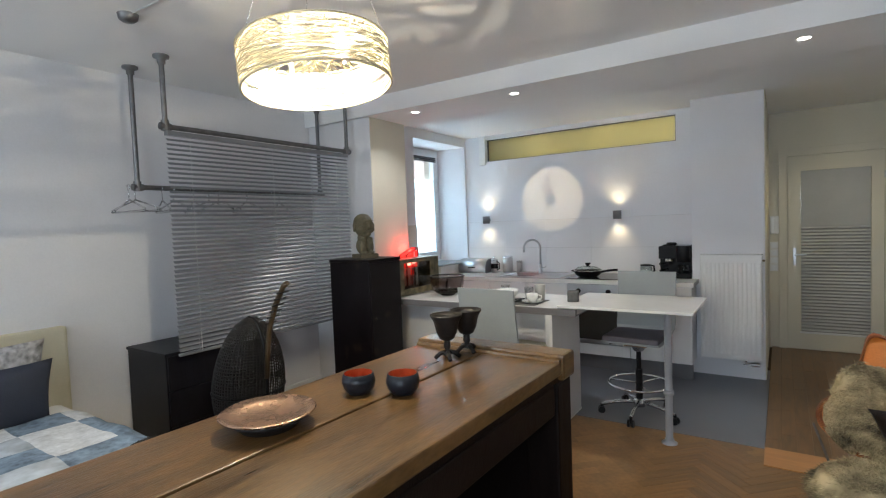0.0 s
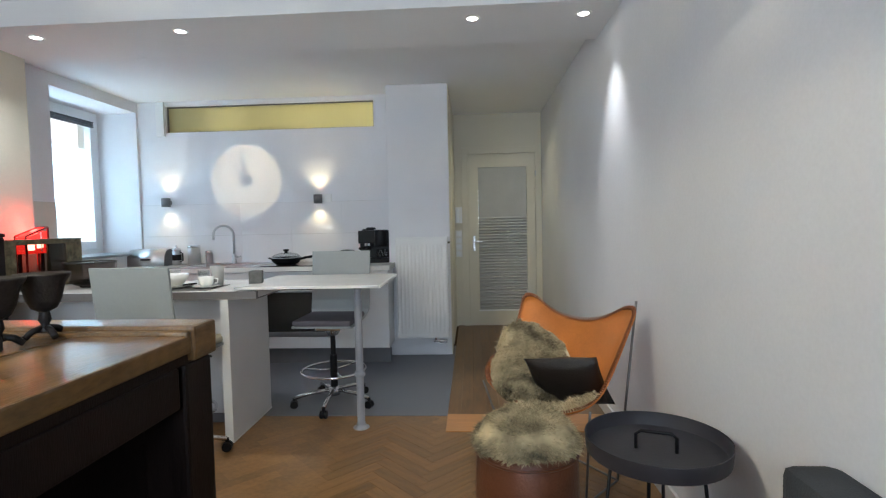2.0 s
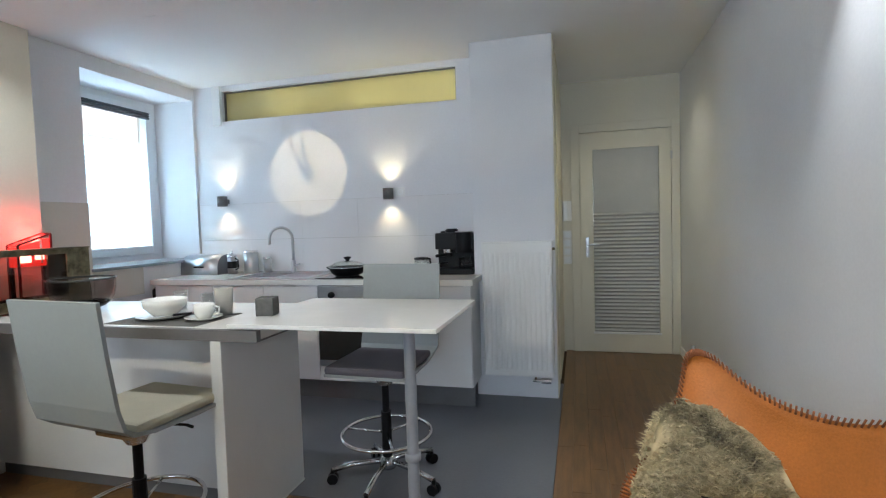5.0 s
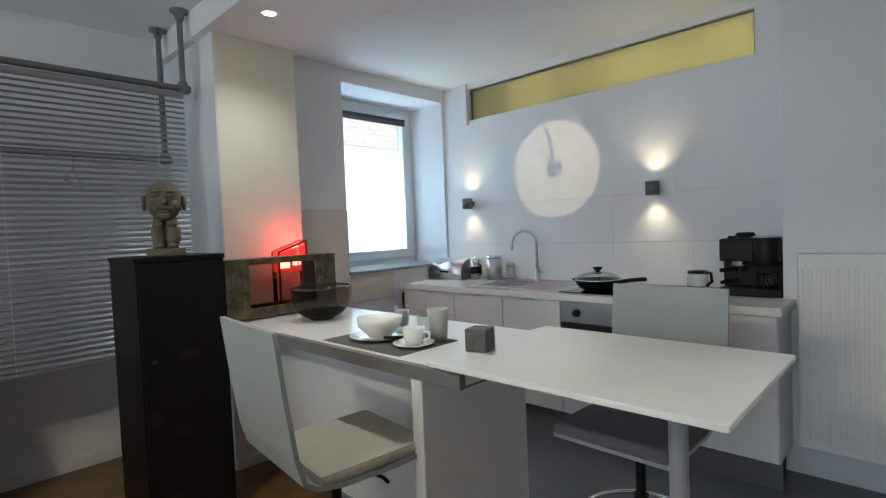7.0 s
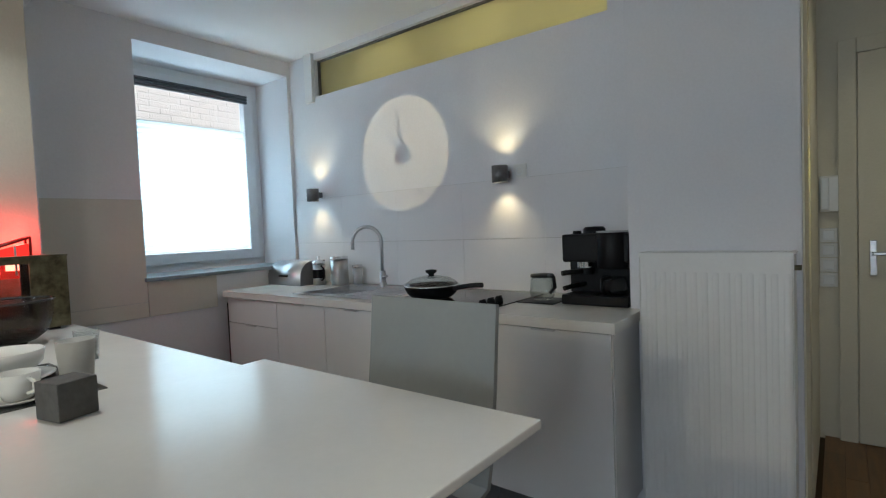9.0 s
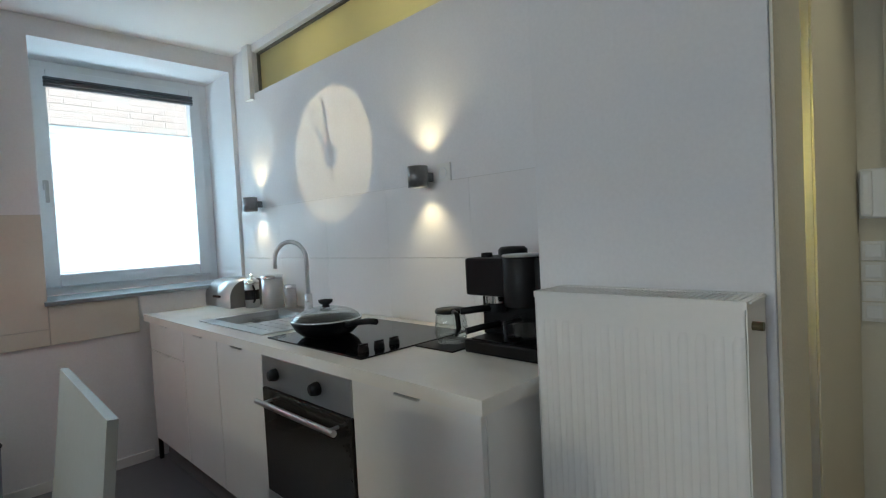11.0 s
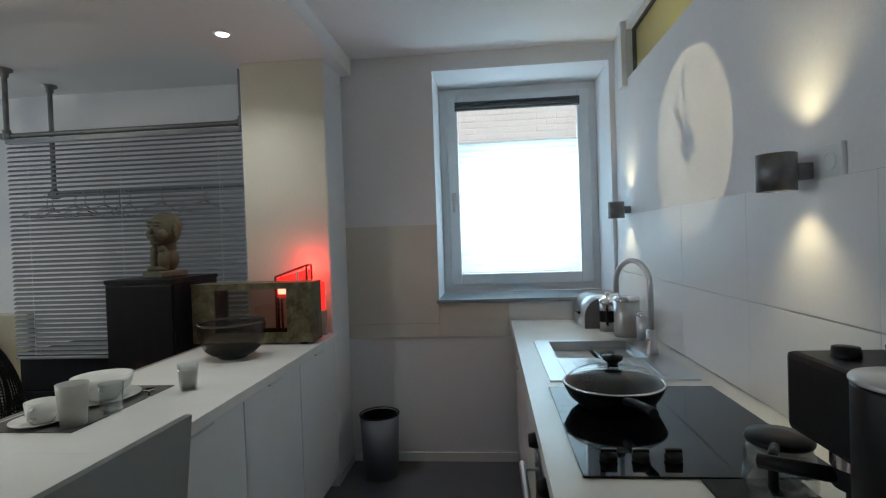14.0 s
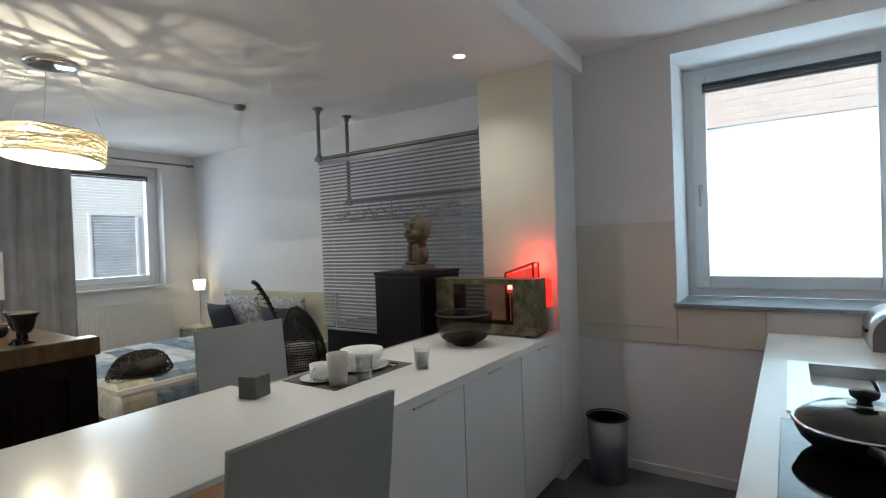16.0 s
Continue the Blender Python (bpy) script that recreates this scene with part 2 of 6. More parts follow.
NAVY = mat("dark_grey_blue_cushion", (0.035, 0.042, 0.065), 0.85, var=0.2, fine=180, bump=0.3)
PATTERN = mat("grey_white_patterned_cotton", (0.42, 0.42, 0.43), 0.9, var=0.75, scale=22, fine=45, bump=0.1)
QUILT = mat("pale_blue_patchwork_cotton", (0.50, 0.55, 0.60), 0.9, var=0.5, scale=5, fine=14, bump=0.15)
# daylight glare is put into the colour: brick and mortar far too pale
BRICKS = mat("glare_pale_brick", (0.72, 0.63, 0.60), 0.9, var=0.18, scale=20, bump=0.3, rnd=0.15)
MORTAR = mat("pale_mortar", (0.70, 0.66, 0.63), 0.95)
SCREEN = mat("dark_green_black_screen", (0.012, 0.018, 0.014), 0.12, var=0.1, bump=0)
QUILTBLUE = mat("slate_blue_print_cotton", (0.20, 0.27, 0.36), 0.9, var=0.6, scale=14, fine=40, bump=0.15)
QUILTWHITE = mat("white_print_cotton", (0.68, 0.70, 0.72), 0.9, var=0.25, scale=18, fine=50, bump=0.15)
QUILTBEIGE = mat("beige_print_cotton", (0.50, 0.46, 0.38), 0.9, var=0.3, scale=18, fine=50, bump=0.15)
NECKWOOD = mat("dark_neck_wood", (0.055, 0.036, 0.018), 0.35, var=0.3, scale=10)
DARKFUR = mat("dark_grey_fur", (0.05, 0.047, 0.045), 0.9, var=0.6, scale=12, fine=30, bump=0.0, rnd=0.2)
WOVEN = mat("dark_woven_rattan", (0.010, 0.009, 0.009), 0.55, var=0.6, scale=60, fine=120, bump=0.6)
TRAYGREY = mat("matt_anthracite_metal", (0.034, 0.032, 0.038), 0.45, var=0.1, bump=0.05)
GREYBOX = mat("anthracite_fabric", (0.045, 0.048, 0.052), 0.9, var=0.2, fine=180, bump=0.3)



def worn(name, color, patch, rough, scale, cover):
    """Old lacquer whose patches have rubbed through to a second colour."""
    m = mat(name, color, rough, var=0.4, scale=5, fine=50, stretch=(6, 6, 1), bump=0.08, ior=1.3)
    nodes, links = m.node_tree.nodes, m.node_tree.links
    b = nodes["Principled BSDF"]
    base_link = b.inputs["Base Color"].links[0].from_socket
    co, spot = nodes.new("ShaderNodeTexCoord"), nodes.new("ShaderNodeTexNoise")
    spot.inputs["Scale"].default_value, spot.inputs["Detail"].default_value = scale, 6
    links.new(co.outputs["Object"], spot.inputs["Vector"])
    edge, mix = nodes.new("ShaderNodeMapRange"), nodes.new("ShaderNodeMix")
    edge.inputs["From Min"].default_value, edge.inputs["From Max"].default_value = cover, cover + 0.16
    links.new(spot.outputs[0], edge.inputs[0])
    mix.data_type = "RGBA"
    links.new(edge.outputs[0], mix.inputs["Factor"])
    links.new(base_link, mix.inputs[6])
    mix.inputs[7].default_value = (*patch, 1)
    links.new(mix.outputs[2], b.inputs["Base Color"])
    return m


WORNBLACK = worn("worn_brown_black_lacquer", (0.006, 0.004, 0.005), (0.040, 0.030, 0.018), 0.42, 4.5, 0.60)

# ---- mesh helpers ----


def bx(bm, x0, x1, y0, y1, z0, z1, bevel=0.0):
    r = bmesh.ops.create_cube(bm, size=1, matrix=Matrix.Translation(((x0 + x1) / 2, (y0 + y1) / 2, (z0 + z1) / 2))
                              @ Matrix.Diagonal((x1 - x0, y1 - y0, z1 - z0, 1)))
    if bevel:
        edges = list({e for v in r["verts"] for e in v.link_edges})
        bmesh.ops.bevel(bm, geom=edges, offset=bevel, segments=2, affect="EDGES", profile=0.6)
    return bm


def box(x0, x1, y0, y1, z0, z1, bevel=0.0):
    return bx(bmesh.new(), x0, x1, y0, y1, z0, z1, bevel)


def rod(bm, a, b, r0, r1=None, seg=14):
    a, b = Vector(a), Vector(b)
    m = Matrix.Translation((a + b) / 2) @ (b - a).to_track_quat("Z", "Y").to_matrix().to_4x4()
    bmesh.ops.create_cone(bm, cap_ends=True, segments=seg, radius1=r0, radius2=r0 if r1 is None else r1, depth=(b - a).length, matrix=m)
    return bm


def turned(profile, seg=28, bm=None, at=(0, 0, 0)):
    """A turned shape: profile of (radius, height) from bottom to top, spun round z."""
    bm = bm or bmesh.new()
    rings = []
    for r, z in profile:
        rings.append([bm.verts.new((at[0] + max(r, 1e-4) * math.cos(2 * math.pi * k / seg), at[1] + max(r, 1e-4) * math.sin(2 * math.pi * k / seg), at[2] + z))
                      for k in range(seg)])
    for lo, hi in zip(rings, rings[1:]):
        for k in range(seg):
            f = bm.faces.new((lo[k], lo[(k + 1) % seg], hi[(k + 1) % seg], hi[k]))
            f.smooth = True
    return bm


def tube(pts, r, seg=8, bm=None, closed=False):
    """A round bar along points."""
    bm = bm or bmesh.new()
    pts = [Vector(p) for p in pts]
    rings, n, up = [], len(pts), None
    for k, p in enumerate(pts):
        d = (pts[(k + 1) % n] - pts[k - 1]) if closed else (pts[min(k + 1, n - 1)] - pts[max(k - 1, 0)])
        d.normalize()
        if up is None:
            up = d.orthogonal().normalized()
        up = (up - d * up.dot(d)).normalized()
        side = d.cross(up)
        rings.append([bm.verts.new(p + r * (math.cos(2 * math.pi * j / seg) * up + math.sin(2 * math.pi * j / seg) * side)) for j in range(seg)])
    for k in range(n if closed else n - 1):
        lo, hi = rings[k], rings[(k + 1) % n]
        for j in range(seg):
            f = bm.faces.new((lo[j], lo[(j + 1) % seg], hi[(j + 1) % seg], hi[j]))
            f.smooth = True
    if not closed:
        bm.faces.new(rings[0][::-1])
        bm.faces.new(rings[-1])
    return bm


def circle(r, n=40, z=0.0, at=(0, 0)):
    return [(at[0] + r * math.cos(2 * math.pi * k / n), at[1] + r * math.sin(2 * math.pi * k / n), z) for k in range(n)]


def part(name, bm, material, parent=None, label=""):
    """Links a bmesh as one mesh object under a thing or a part."""
    bmesh.ops.recalc_face_normals(bm, faces=bm.faces)
    me = bpy.data.meshes.new(name)
    bm.to_mesh(me)
    bm.free()
    me.materials.append(material)
    ob = new(name, me)
    if parent:
        ob.parent = parent
    if label:
        ob["label"] = label
    return ob


def thing(name, label, category, m=None, group=""):
    ob = new(name)
    ob.empty_display_size = 0.05
    if m is not None:
        ob.matrix_world = m
    return tagged(ob, label, category, group)


def solid(name, bm, material, label, category, m=None, group=""):
    ob = part(name, bm, material)
    if m is not None:
        ob.matrix_world = m
    return tagged(ob, label, category, group)


def setting(name, bm, material, label, category):
    return tagged(part(name, bm, material), label, category, kind="structure")


def cushion(w, h, d, n=14, puff=2.4):
    """A stuffed cushion in the xz plane, standing on z = 0."""
    bm = bmesh.new()
    grid = {}
    for s in (-1, 1):
        for i in range(n + 1):
            for j in range(n + 1):
                u, v = 2 * i / n - 1, 2 * j / n - 1
                edge = (1 - abs(u) ** puff) * (1 - abs(v) ** puff)
                pinch = 1 - 0.06 * (1 - v * v) * abs(u) ** 3
                pinch2 = 1 - 0.06 * (1 - u * u) * abs(v) ** 3
                if edge == 0 and s == 1:
                    grid[s, i, j] = grid[-1, i, j]
                else:
                    grid[s, i, j] = bm.verts.new((u * w / 2 * pinch, s * d / 2 * edge ** 0.5, h / 2 + v * h / 2 * pinch2))
        for i in range(n):
            for j in range(n):
                f = bm.faces.new((grid[s, i, j], grid[s, i + 1, j], grid[s, i + 1, j + 1], grid[s, i, j + 1]))
                f.smooth = True
    return bm


def fur(bm, spots, length, width=0.004, rng=None):
    """Locks of wool: bent, tapered blades set on places with normals."""
    rng = rng or random.Random(3)
    for p, n in spots:
        p, n = Vector(p), Vector(n).normalized()
        side = Vector((rng.uniform(-1, 1), rng.uniform(-1, 1), rng.uniform(-1, 1))).cross(n).normalized()
        bend = Vector((rng.uniform(-1, 1), rng.uniform(-1, 1), rng.uniform(-1, 0.3))) * 0.7
        l = length * rng.uniform(0.6, 1.3)
        q = p + n * l * 0.6 + bend * l * 0.25
        e = p + n * l * 0.8 + bend * l
        w = width * rng.uniform(0.7, 1.4)
        a, b = bm.verts.new(p - side * w), bm.verts.new(p + side * w)
        c, d = bm.verts.new(q - side * w * 0.8), bm.verts.new(q + side * w * 0.8)
        t = bm.verts.new(e)
        bm.faces.new((a, b, d, c))
        bm.faces.new((c, d, t))
    return bm

# ---- setting ----
XW, XK, XE, YN, YS = -4.15, -3.705, 0.65, 5.43, -1.5
setting("floor_base", box(-4.4, 0.9, -1.75, 6.8, -0.12, -0.012), SUBFLOOR, "dark sub-floor under the parquet", "floor")
setting("floor_kitchen", box(-4.2, -0.40, 3.51, 5.45, -0.012, 0.003), VINYL, "smooth dark grey vinyl floor of the kitchen", "floor")
setting("threshold", box(-0.398, XE, 3.25, 3.53, -0.012, 0.006, 0.001), STRIP, "light oak threshold board between the floors", "threshold")
setting("wall_west", box(XW - 0.25, XW, -1.75, 3.2, -0.012, 2.66), WALL, "white painted wall behind bed and wardrobe rail", "wall")


def sheet(axis, us, vs, gaps, w0, w1):
    """One thick sheet over the cells of a grid, w0 to w1 thick along the axis, but for the cells in gaps."""
    bm, made = bmesh.new(), {}
    turn = {"x": lambda u, v, w: (w, u, v), "y": lambda u, v, w: (u, w, v), "z": lambda u, v, w: (u, v, w)}[axis]

    def at(i, j, w):
        if (i, j, w) not in made:
            made[i, j, w] = bm.verts.new(turn(us[i], vs[j], w))
        return made[i, j, w]

    cells = {(i, j) for i in range(len(us) - 1) for j in range(len(vs) - 1)} - set(gaps)
    for i, j in sorted(cells):
        ring = ((i, j), (i + 1, j), (i + 1, j + 1), (i, j + 1))
        for w in (w0, w1):
            bm.faces.new([at(a, b, w) for a, b in ring])
        for k, step in enumerate(((0, -1), (1, 0), (0, 1), (-1, 0))):
            if (i + step[0], j + step[1]) not in cells:
                p, q = ring[k], ring[(k + 1) % 4]
                bm.faces.new((at(*p, w0), at(*q, w0), at(*q, w1), at(*p, w1)))
    return bm


def wall_with_hole(axis, a0, a1, lo, hi, z1, h0, h1, hz0, hz1):
    """A wall between a0 and a1 thick, lo to hi long, with a hole h0 to h1 by hz0 to hz1."""
    return sheet(axis, (lo, h0, h1, hi), (-0.012, hz0, hz1, z1), [(1, 1)], a0, a1)


setting("wall_kitchen_west", wall_with_hole("x", -4.27, XK, 3.7, YN, 2.61, 4.30, 5.40, 1.03, 2.50), WALL,
        "white painted kitchen wall with a deep window opening", "wall")
setting("wall_north", wall_with_hole("y", YN, YN + 0.14, -4.27, -1.02, 2.61, -3.40, -1.20, 2.29, 2.56), WALL,
        "white kitchen wall with a long glazed transom", "wall")
pier = box(-1.02, -0.428, 5.10, 5.40, -0.012, 2.61, 0.004)
bx(pier, -1.02, -0.428, 5.56, 6.53, -0.012, 2.61)
bx(pier, -1.02, -0.90, 5.40, 5.56, -0.012, 2.61)
setting("wall_pier", pier, WALL, "white wall block that carries the radiator", "wall")
skin = box(-0.427, -0.421, 5.106, 5.40, 0, 2.608)
bx(skin, -0.427, -0.421, 5.56, 6.53, 0, 2.608)
setting("wall_hall_west", skin, CREAM, "cream painted side wall of the hall", "wall")
setting("wall_hall_end", box(-0.43, XE, 6.53, 6.75, -0.012, 2.61), CREAM, "cream painted end wall of the hall", "wall")
setting("wall_east", box(XE, XE + 0.2, -1.75, 6.75, -0.012, 2.66), WALL, "plain white painted side wall", "wall")
south = sheet("y", (XW, -3.73, -2.63, -0.8, 0.3, XE), (-0.012, 1.05, 2.48, 2.66), [(1, 1), (3, 1)], YS - 0.25, YS)
setting("wall_south", south, WALL, "white bedroom wall with two windows", "wall")
setting("wall_column", box(-4.4, -3.36, 3.2, 3.7, -0.012, 2.505, 0.004), CREAM, "cream painted wall column beside the bar", "wall")
setting("wall_column_kitchen", box(-3.70, -3.364, 3.7005, 3.7045, 0.06, 2.504), WALL, "white painted kitchen side of the column", "wall")
setting("wall_column_living", box(-4.145, -3.364, 3.1955, 3.1995, 0.0, 2.504), WALL, "white painted living room side of the column", "wall")
setting("ceiling", box(-4.4, XE + 0.2, -1.75, 3.15, 2.655, 2.75), CEIL, "white living room ceiling", "ceiling")
setting("ceiling_kitchen", box(-4.4, XE + 0.2, 3.775, 6.75, 2.61, 2.75), CEIL, "white kitchen ceiling", "ceiling")
beam = bmesh.new()
PX = -2.56
bx(beam, -4.4, PX - 0.05, 3.15, 3.775, 2.505, 2.75)
bx(beam, PX + 0.05, XE + 0.2, 3.15, 3.775, 2.505, 2.75)
bx(beam, PX - 0.05, PX + 0.05, 3.15, 3.62, 2.505, 2.75)
bx(beam, PX - 0.05, PX + 0.05, 3.62, 3.775, 2.60, 2.75)
setting("ceiling_beam", beam, CEIL, "lowered white ceiling beam with downlights", "beam")
base = bmesh.new()
bx(base, XE - 0.014, XE, YS, 6.5, 0, 0.08, 0.003)
setting("baseboard", base, TRIM, "white skirting board along the side wall", "baseboard")
base = bmesh.new()
bx(base, XK, XK + 0.014, 3.702, 4.77, 0, 0.06, 0.003)
bx(base, -3.36, -3.346, 3.2, 3.7, 0, 0.06, 0.003)
bx(base, -3.7, -3.346, 3.7, 3.714, 0, 0.06, 0.003)
setting("baseboard_kitchen", base, TRIM, "white skirting board of the kitchen", "baseboard")
setting("baseboard_west", box(XW, XW + 0.014, 1.1, 3.2, 0, 0.07, 0.003), TRIM, "white skirting under the venetian blind", "baseboard")

# room behind the transom
room = bmesh.new()
bx(room, -4.27, -1.0, 6.6, 6.7, 1.9, 2.61)
bx(room, -4.27, -1.0, 5.57, 6.6, 1.9, 2.0)
bx(room, -4.37, -4.27, 5.43, 6.7, 1.9, 2.61)
setting("wall_back_room", room, CREAM, "cream walls of the lit room behind the transom", "wall")

transom = tagged(thing("window_transom", "long yellow frosted glass transom in white frame", "window"), kind="structure")
part("glass_pane", box(-3.40, -1.20, YN + 0.05, YN + 0.058, 2.29, 2.56), AMBER, transom, "yellow frosted glass")
trim = box(-3.40, -1.20, YN + 0.03, YN + 0.09, 2.55, 2.56)
bx(trim, -3.40, -1.20, YN + 0.03, YN + 0.09, 2.29, 2.298)
bx(trim, -1.21, -1.20, YN + 0.03, YN + 0.09, 2.298, 2.55)
bx(trim, -3.40, -3.39, YN + 0.03, YN + 0.09, 2.298, 2.55)
part("glazing_bead", trim, GALV, transom, "thin grey glazing bead")
# glowing glass strip imitates the lit edge of a side doorway
side_strip = tagged(thing("window_side_light", "tall backlit yellow glass strip imitating a lit side doorway", "window"), kind="structure")
part("glass_pane", box(-0.46, -0.452, 5.40, 5.56, 0.0, 2.608), AMBER, side_strip, "yellow frosted glass")
part("side_post", box(-3.49, -3.405, YN - 0.03, YN - 0.001, 2.25, 2.608, 0.003), TRIM, transom, "white side post")


def casement(name, label, m, w, h, shade_to, slats=False):
    """A plastic window in the xz plane, w by h, seen from -y; the room lies towards -y."""
    win = tagged(thing(name, label, "window", m), kind="structure")
    fr = bmesh.new()
    for x0, x1, z0, z1 in ((0, 0.06, 0, h), (w - 0.06, w, 0, h), (0.06, w - 0.06, 0, 0.06), (0.06, w - 0.06, h - 0.06, h)):
        bx(fr, x0, x1, 0, 0.07, z0, z1, 0.004)
    part("window_frame", fr, FRAME, win, "white plastic outer frame")
    sa = bmesh.new()
    for x0, x1, z0, z1 in ((0.05, 0.13, 0.05, h - 0.05), (w - 0.13, w - 0.05, 0.05, h - 0.05), (0.13, w - 0.13, 0.05, 0.13),
                           (0.13, w - 0.13, h - 0.13, h - 0.05)):
        bx(sa, x0, x1, -0.022, 0.05, z0, z1, 0.008)
    sash = part("sash", sa, FRAME, win, "white plastic sash")
    pane = part("pane", box(0.125, w - 0.125, 0.02, 0.026, 0.125, h - 0.125), GLASS, sash, "clear glass pane")
    pane.visible_shadow = False
    hd = rod(bmesh.new(), (0.09, -0.022, h * 0.47), (0.09, -0.05, h * 0.47), 0.009)
    bx(hd, 0.08, 0.10, -0.06, -0.045, h * 0.47 - 0.11, h * 0.47 + 0.012, 0.004)
    bx(hd, 0.075, 0.105, -0.03, -0.018, h * 0.47 - 0.03, h * 0.47 + 0.03, 0.004)
    part("window_handle", hd, STEEL, sash, "grey metal handle")
    top = shade_to
    bm = bmesh.new()
    if not slats:
        n = int((top - 0.14) / 0.02)
        rows = [[bm.verts.new((x, -0.004 + (0.006 if k % 2 else 0), 0.14 + (top - 0.14) * k / n)) for x in (0.135, w - 0.135)] for k in range(n + 1)]
        for a, b in zip(rows, rows[1:]):
            bm.faces.new((a[0], a[1], b[1], b[0]))
        part("pleated_shade", bm, SHADE, win, "white pleated shade drawn up over most of the pane")
        bar = box(0.13, w - 0.13, -0.014, 0.006, top, top + 0.006, 0.002)
        part("shade_rail", bar, TRIM, win, "white top rail of the shade")
    else:
        sl = bmesh.new()
        bx(sl, 0.13, w - 0.13, -0.034, -0.016, -0.0008, 0.0008)
        one = part("slat", sl, FRAME, win)
        one.location.z = 0.145
        for k in range(1, 34):
            o = new("slat", one.data)
            o.parent, o.location.z = win, 0.145 + 0.0335 * k
    head = bmesh.new()
    for k in range(3):
        bx(head, 0.115, w - 0.115, -0.05, -0.02, h - 0.165 + 0.022 * k, h - 0.148 + 0.022 * k, 0.004)
    part("blind_stack", head, BLINDBAR, win, "dark grey blind gathered at the top")
    return win


# kitchen window: the room lies towards +x
KW = Matrix(((0, -1, 0, -4.13), (1, 0, 0, 4.30), (0, 0, 1, 1.045), (0, 0, 0, 1)))
casement("window_kitchen", "white plastic casement with a pleated shade", KW, 1.10, 1.455, 1.06)
setting("window_sill", box(-4.13, -3.67, 4.285, 5.415, 1.02, 1.044, 0.004), STONE, "grey slate window sill above the worktop", "window sill")
SW = Matrix(((-1, 0, 0, -2.63), (0, -1, 0, -1.66), (0, 0, 1, 1.05), (0, 0, 0, 1)))
casement("window_bedroom", "white plastic bedroom casement under daylight", SW, 1.10, 1.43, 0.5, slats=True)
casement("window_living", "white plastic living room casement under daylight", pose(2.93, 0, 0) @ SW, 1.10, 1.43, 0.5, slats=True)
setting("window_sill_bedroom", box(-3.75, -2.61, -1.66, -1.46, 1.03, 1.052, 0.004), TRIM, "white bedroom window sill", "window sill")

# ---- outside the windows ----
setting("ground", box(-60, 60, -60, 60, -0.6, -0.5), MORTAR, "grey paved yard below the windows", "ground")
house = thing("neighbour_house", "red brick house wall across the narrow yard", "building")
part("wall", box(-7.3, -6.9685, 1.0, 9.5, -0.5, 9.0), MORTAR, house, "mortar bed of the brick wall")
rng = random.Random(5)
piece = box(-0.045, 0.02, 0, 0.24, 0, 0.065, 0.004)
bpy_brick = part("brick", piece, BRICKS, house)
bpy_brick.location = (-6.985, 3.0, 2.0)
rest = bmesh.new()
made = 1
for r in range(72):
    for c in range(30):
        y, z = 1.6 + c * 0.252 + (r % 2) * 0.126, -0.4 + r * 0.077
        if 2.0 <= z < 3.7 and 4.2 < y < 7.4 and made < 300:
            o = new("brick", bpy_brick.data)
            o.parent, o.location = house, (-6.985 + rng.uniform(-0.004, 0.004), y, z)
            made += 1
        else:
            bx(rest, -7.02, -6.965, y, y + 0.24, z, z + 0.065)
tagged(part("brick_courses", rest, BRICKS, house), kind="stuff")
bpy_brick.location = (-6.985, 3.0, -0.477)
# panes and render lightened in colour to stand for bright outdoor light
PALEGLASS = mat("glare_pale_glass", (0.40, 0.44, 0.48), 0.15, var=0.2, scale=3)
house2 = thing("facade", "pale rendered house front with windows", "building")
part("wall", box(-7.5, 1.5, -8.0, -7.6, -0.5, 9.0), mat("pale_render", (0.76, 0.75, 0.73), 0.9, var=0.08, scale=2), house2)
for x in (-6.2, -4.6, -3.0):
    for z in (0.9, 3.4):
        w = part("window", box(x, x + 0.9, -7.6, -7.56, z, z + 1.4, 0.01), PALEGLASS, house2)
        f = bmesh.new()
        for x0, x1, z0, z1 in ((x - .05, x, z, z + 1.4), (x + .9, x + .95, z, z + 1.4), (x - .05, x + .95, z - .06, z), (x - .05, x + .95, z + 1.4, z + 1.46)):
            bx(f, x0, x1, -7.6, -7.53, z0, z1)
        part("frame", f, FRAME, w)

# ---- wall tiles ----
splash = tagged(solid("backsplash", box(-3.70, -1.022, YN - 0.004, YN, 0.912, 1.535), GROUT, "pale glazed tiles above the worktop", "wall tiles"), kind="structure")
for k in range(5):
    for z0, z1 in ((0.914, 1.2015), (1.2045, 1.533)):
        x0 = -3.698 + 0.535 * k
        part("tile", box(x0, x0 + 0.5346, YN - 0.011, YN - 0.003, z0, z1, 0.0015), TILE, splash)
panel = tagged(solid("tile_panel", box(XK, XK + 0.003, 3.702, 4.30, 0.80, 1.525), GROUT, "beige glazed tiles beside the window", "wall tiles"), kind="structure")
for y0, y1, z0, z1 in ((3.704, 4.298, 0.895, 1.523), (3.704, 4.298, 0.802, 0.892), (4.301, 4.74, 0.802, 1.018)):
    part("tile", box(XK + 0.001, XK + 0.010, y0, y1, z0, z1, 0.0015), BEIGE, panel)

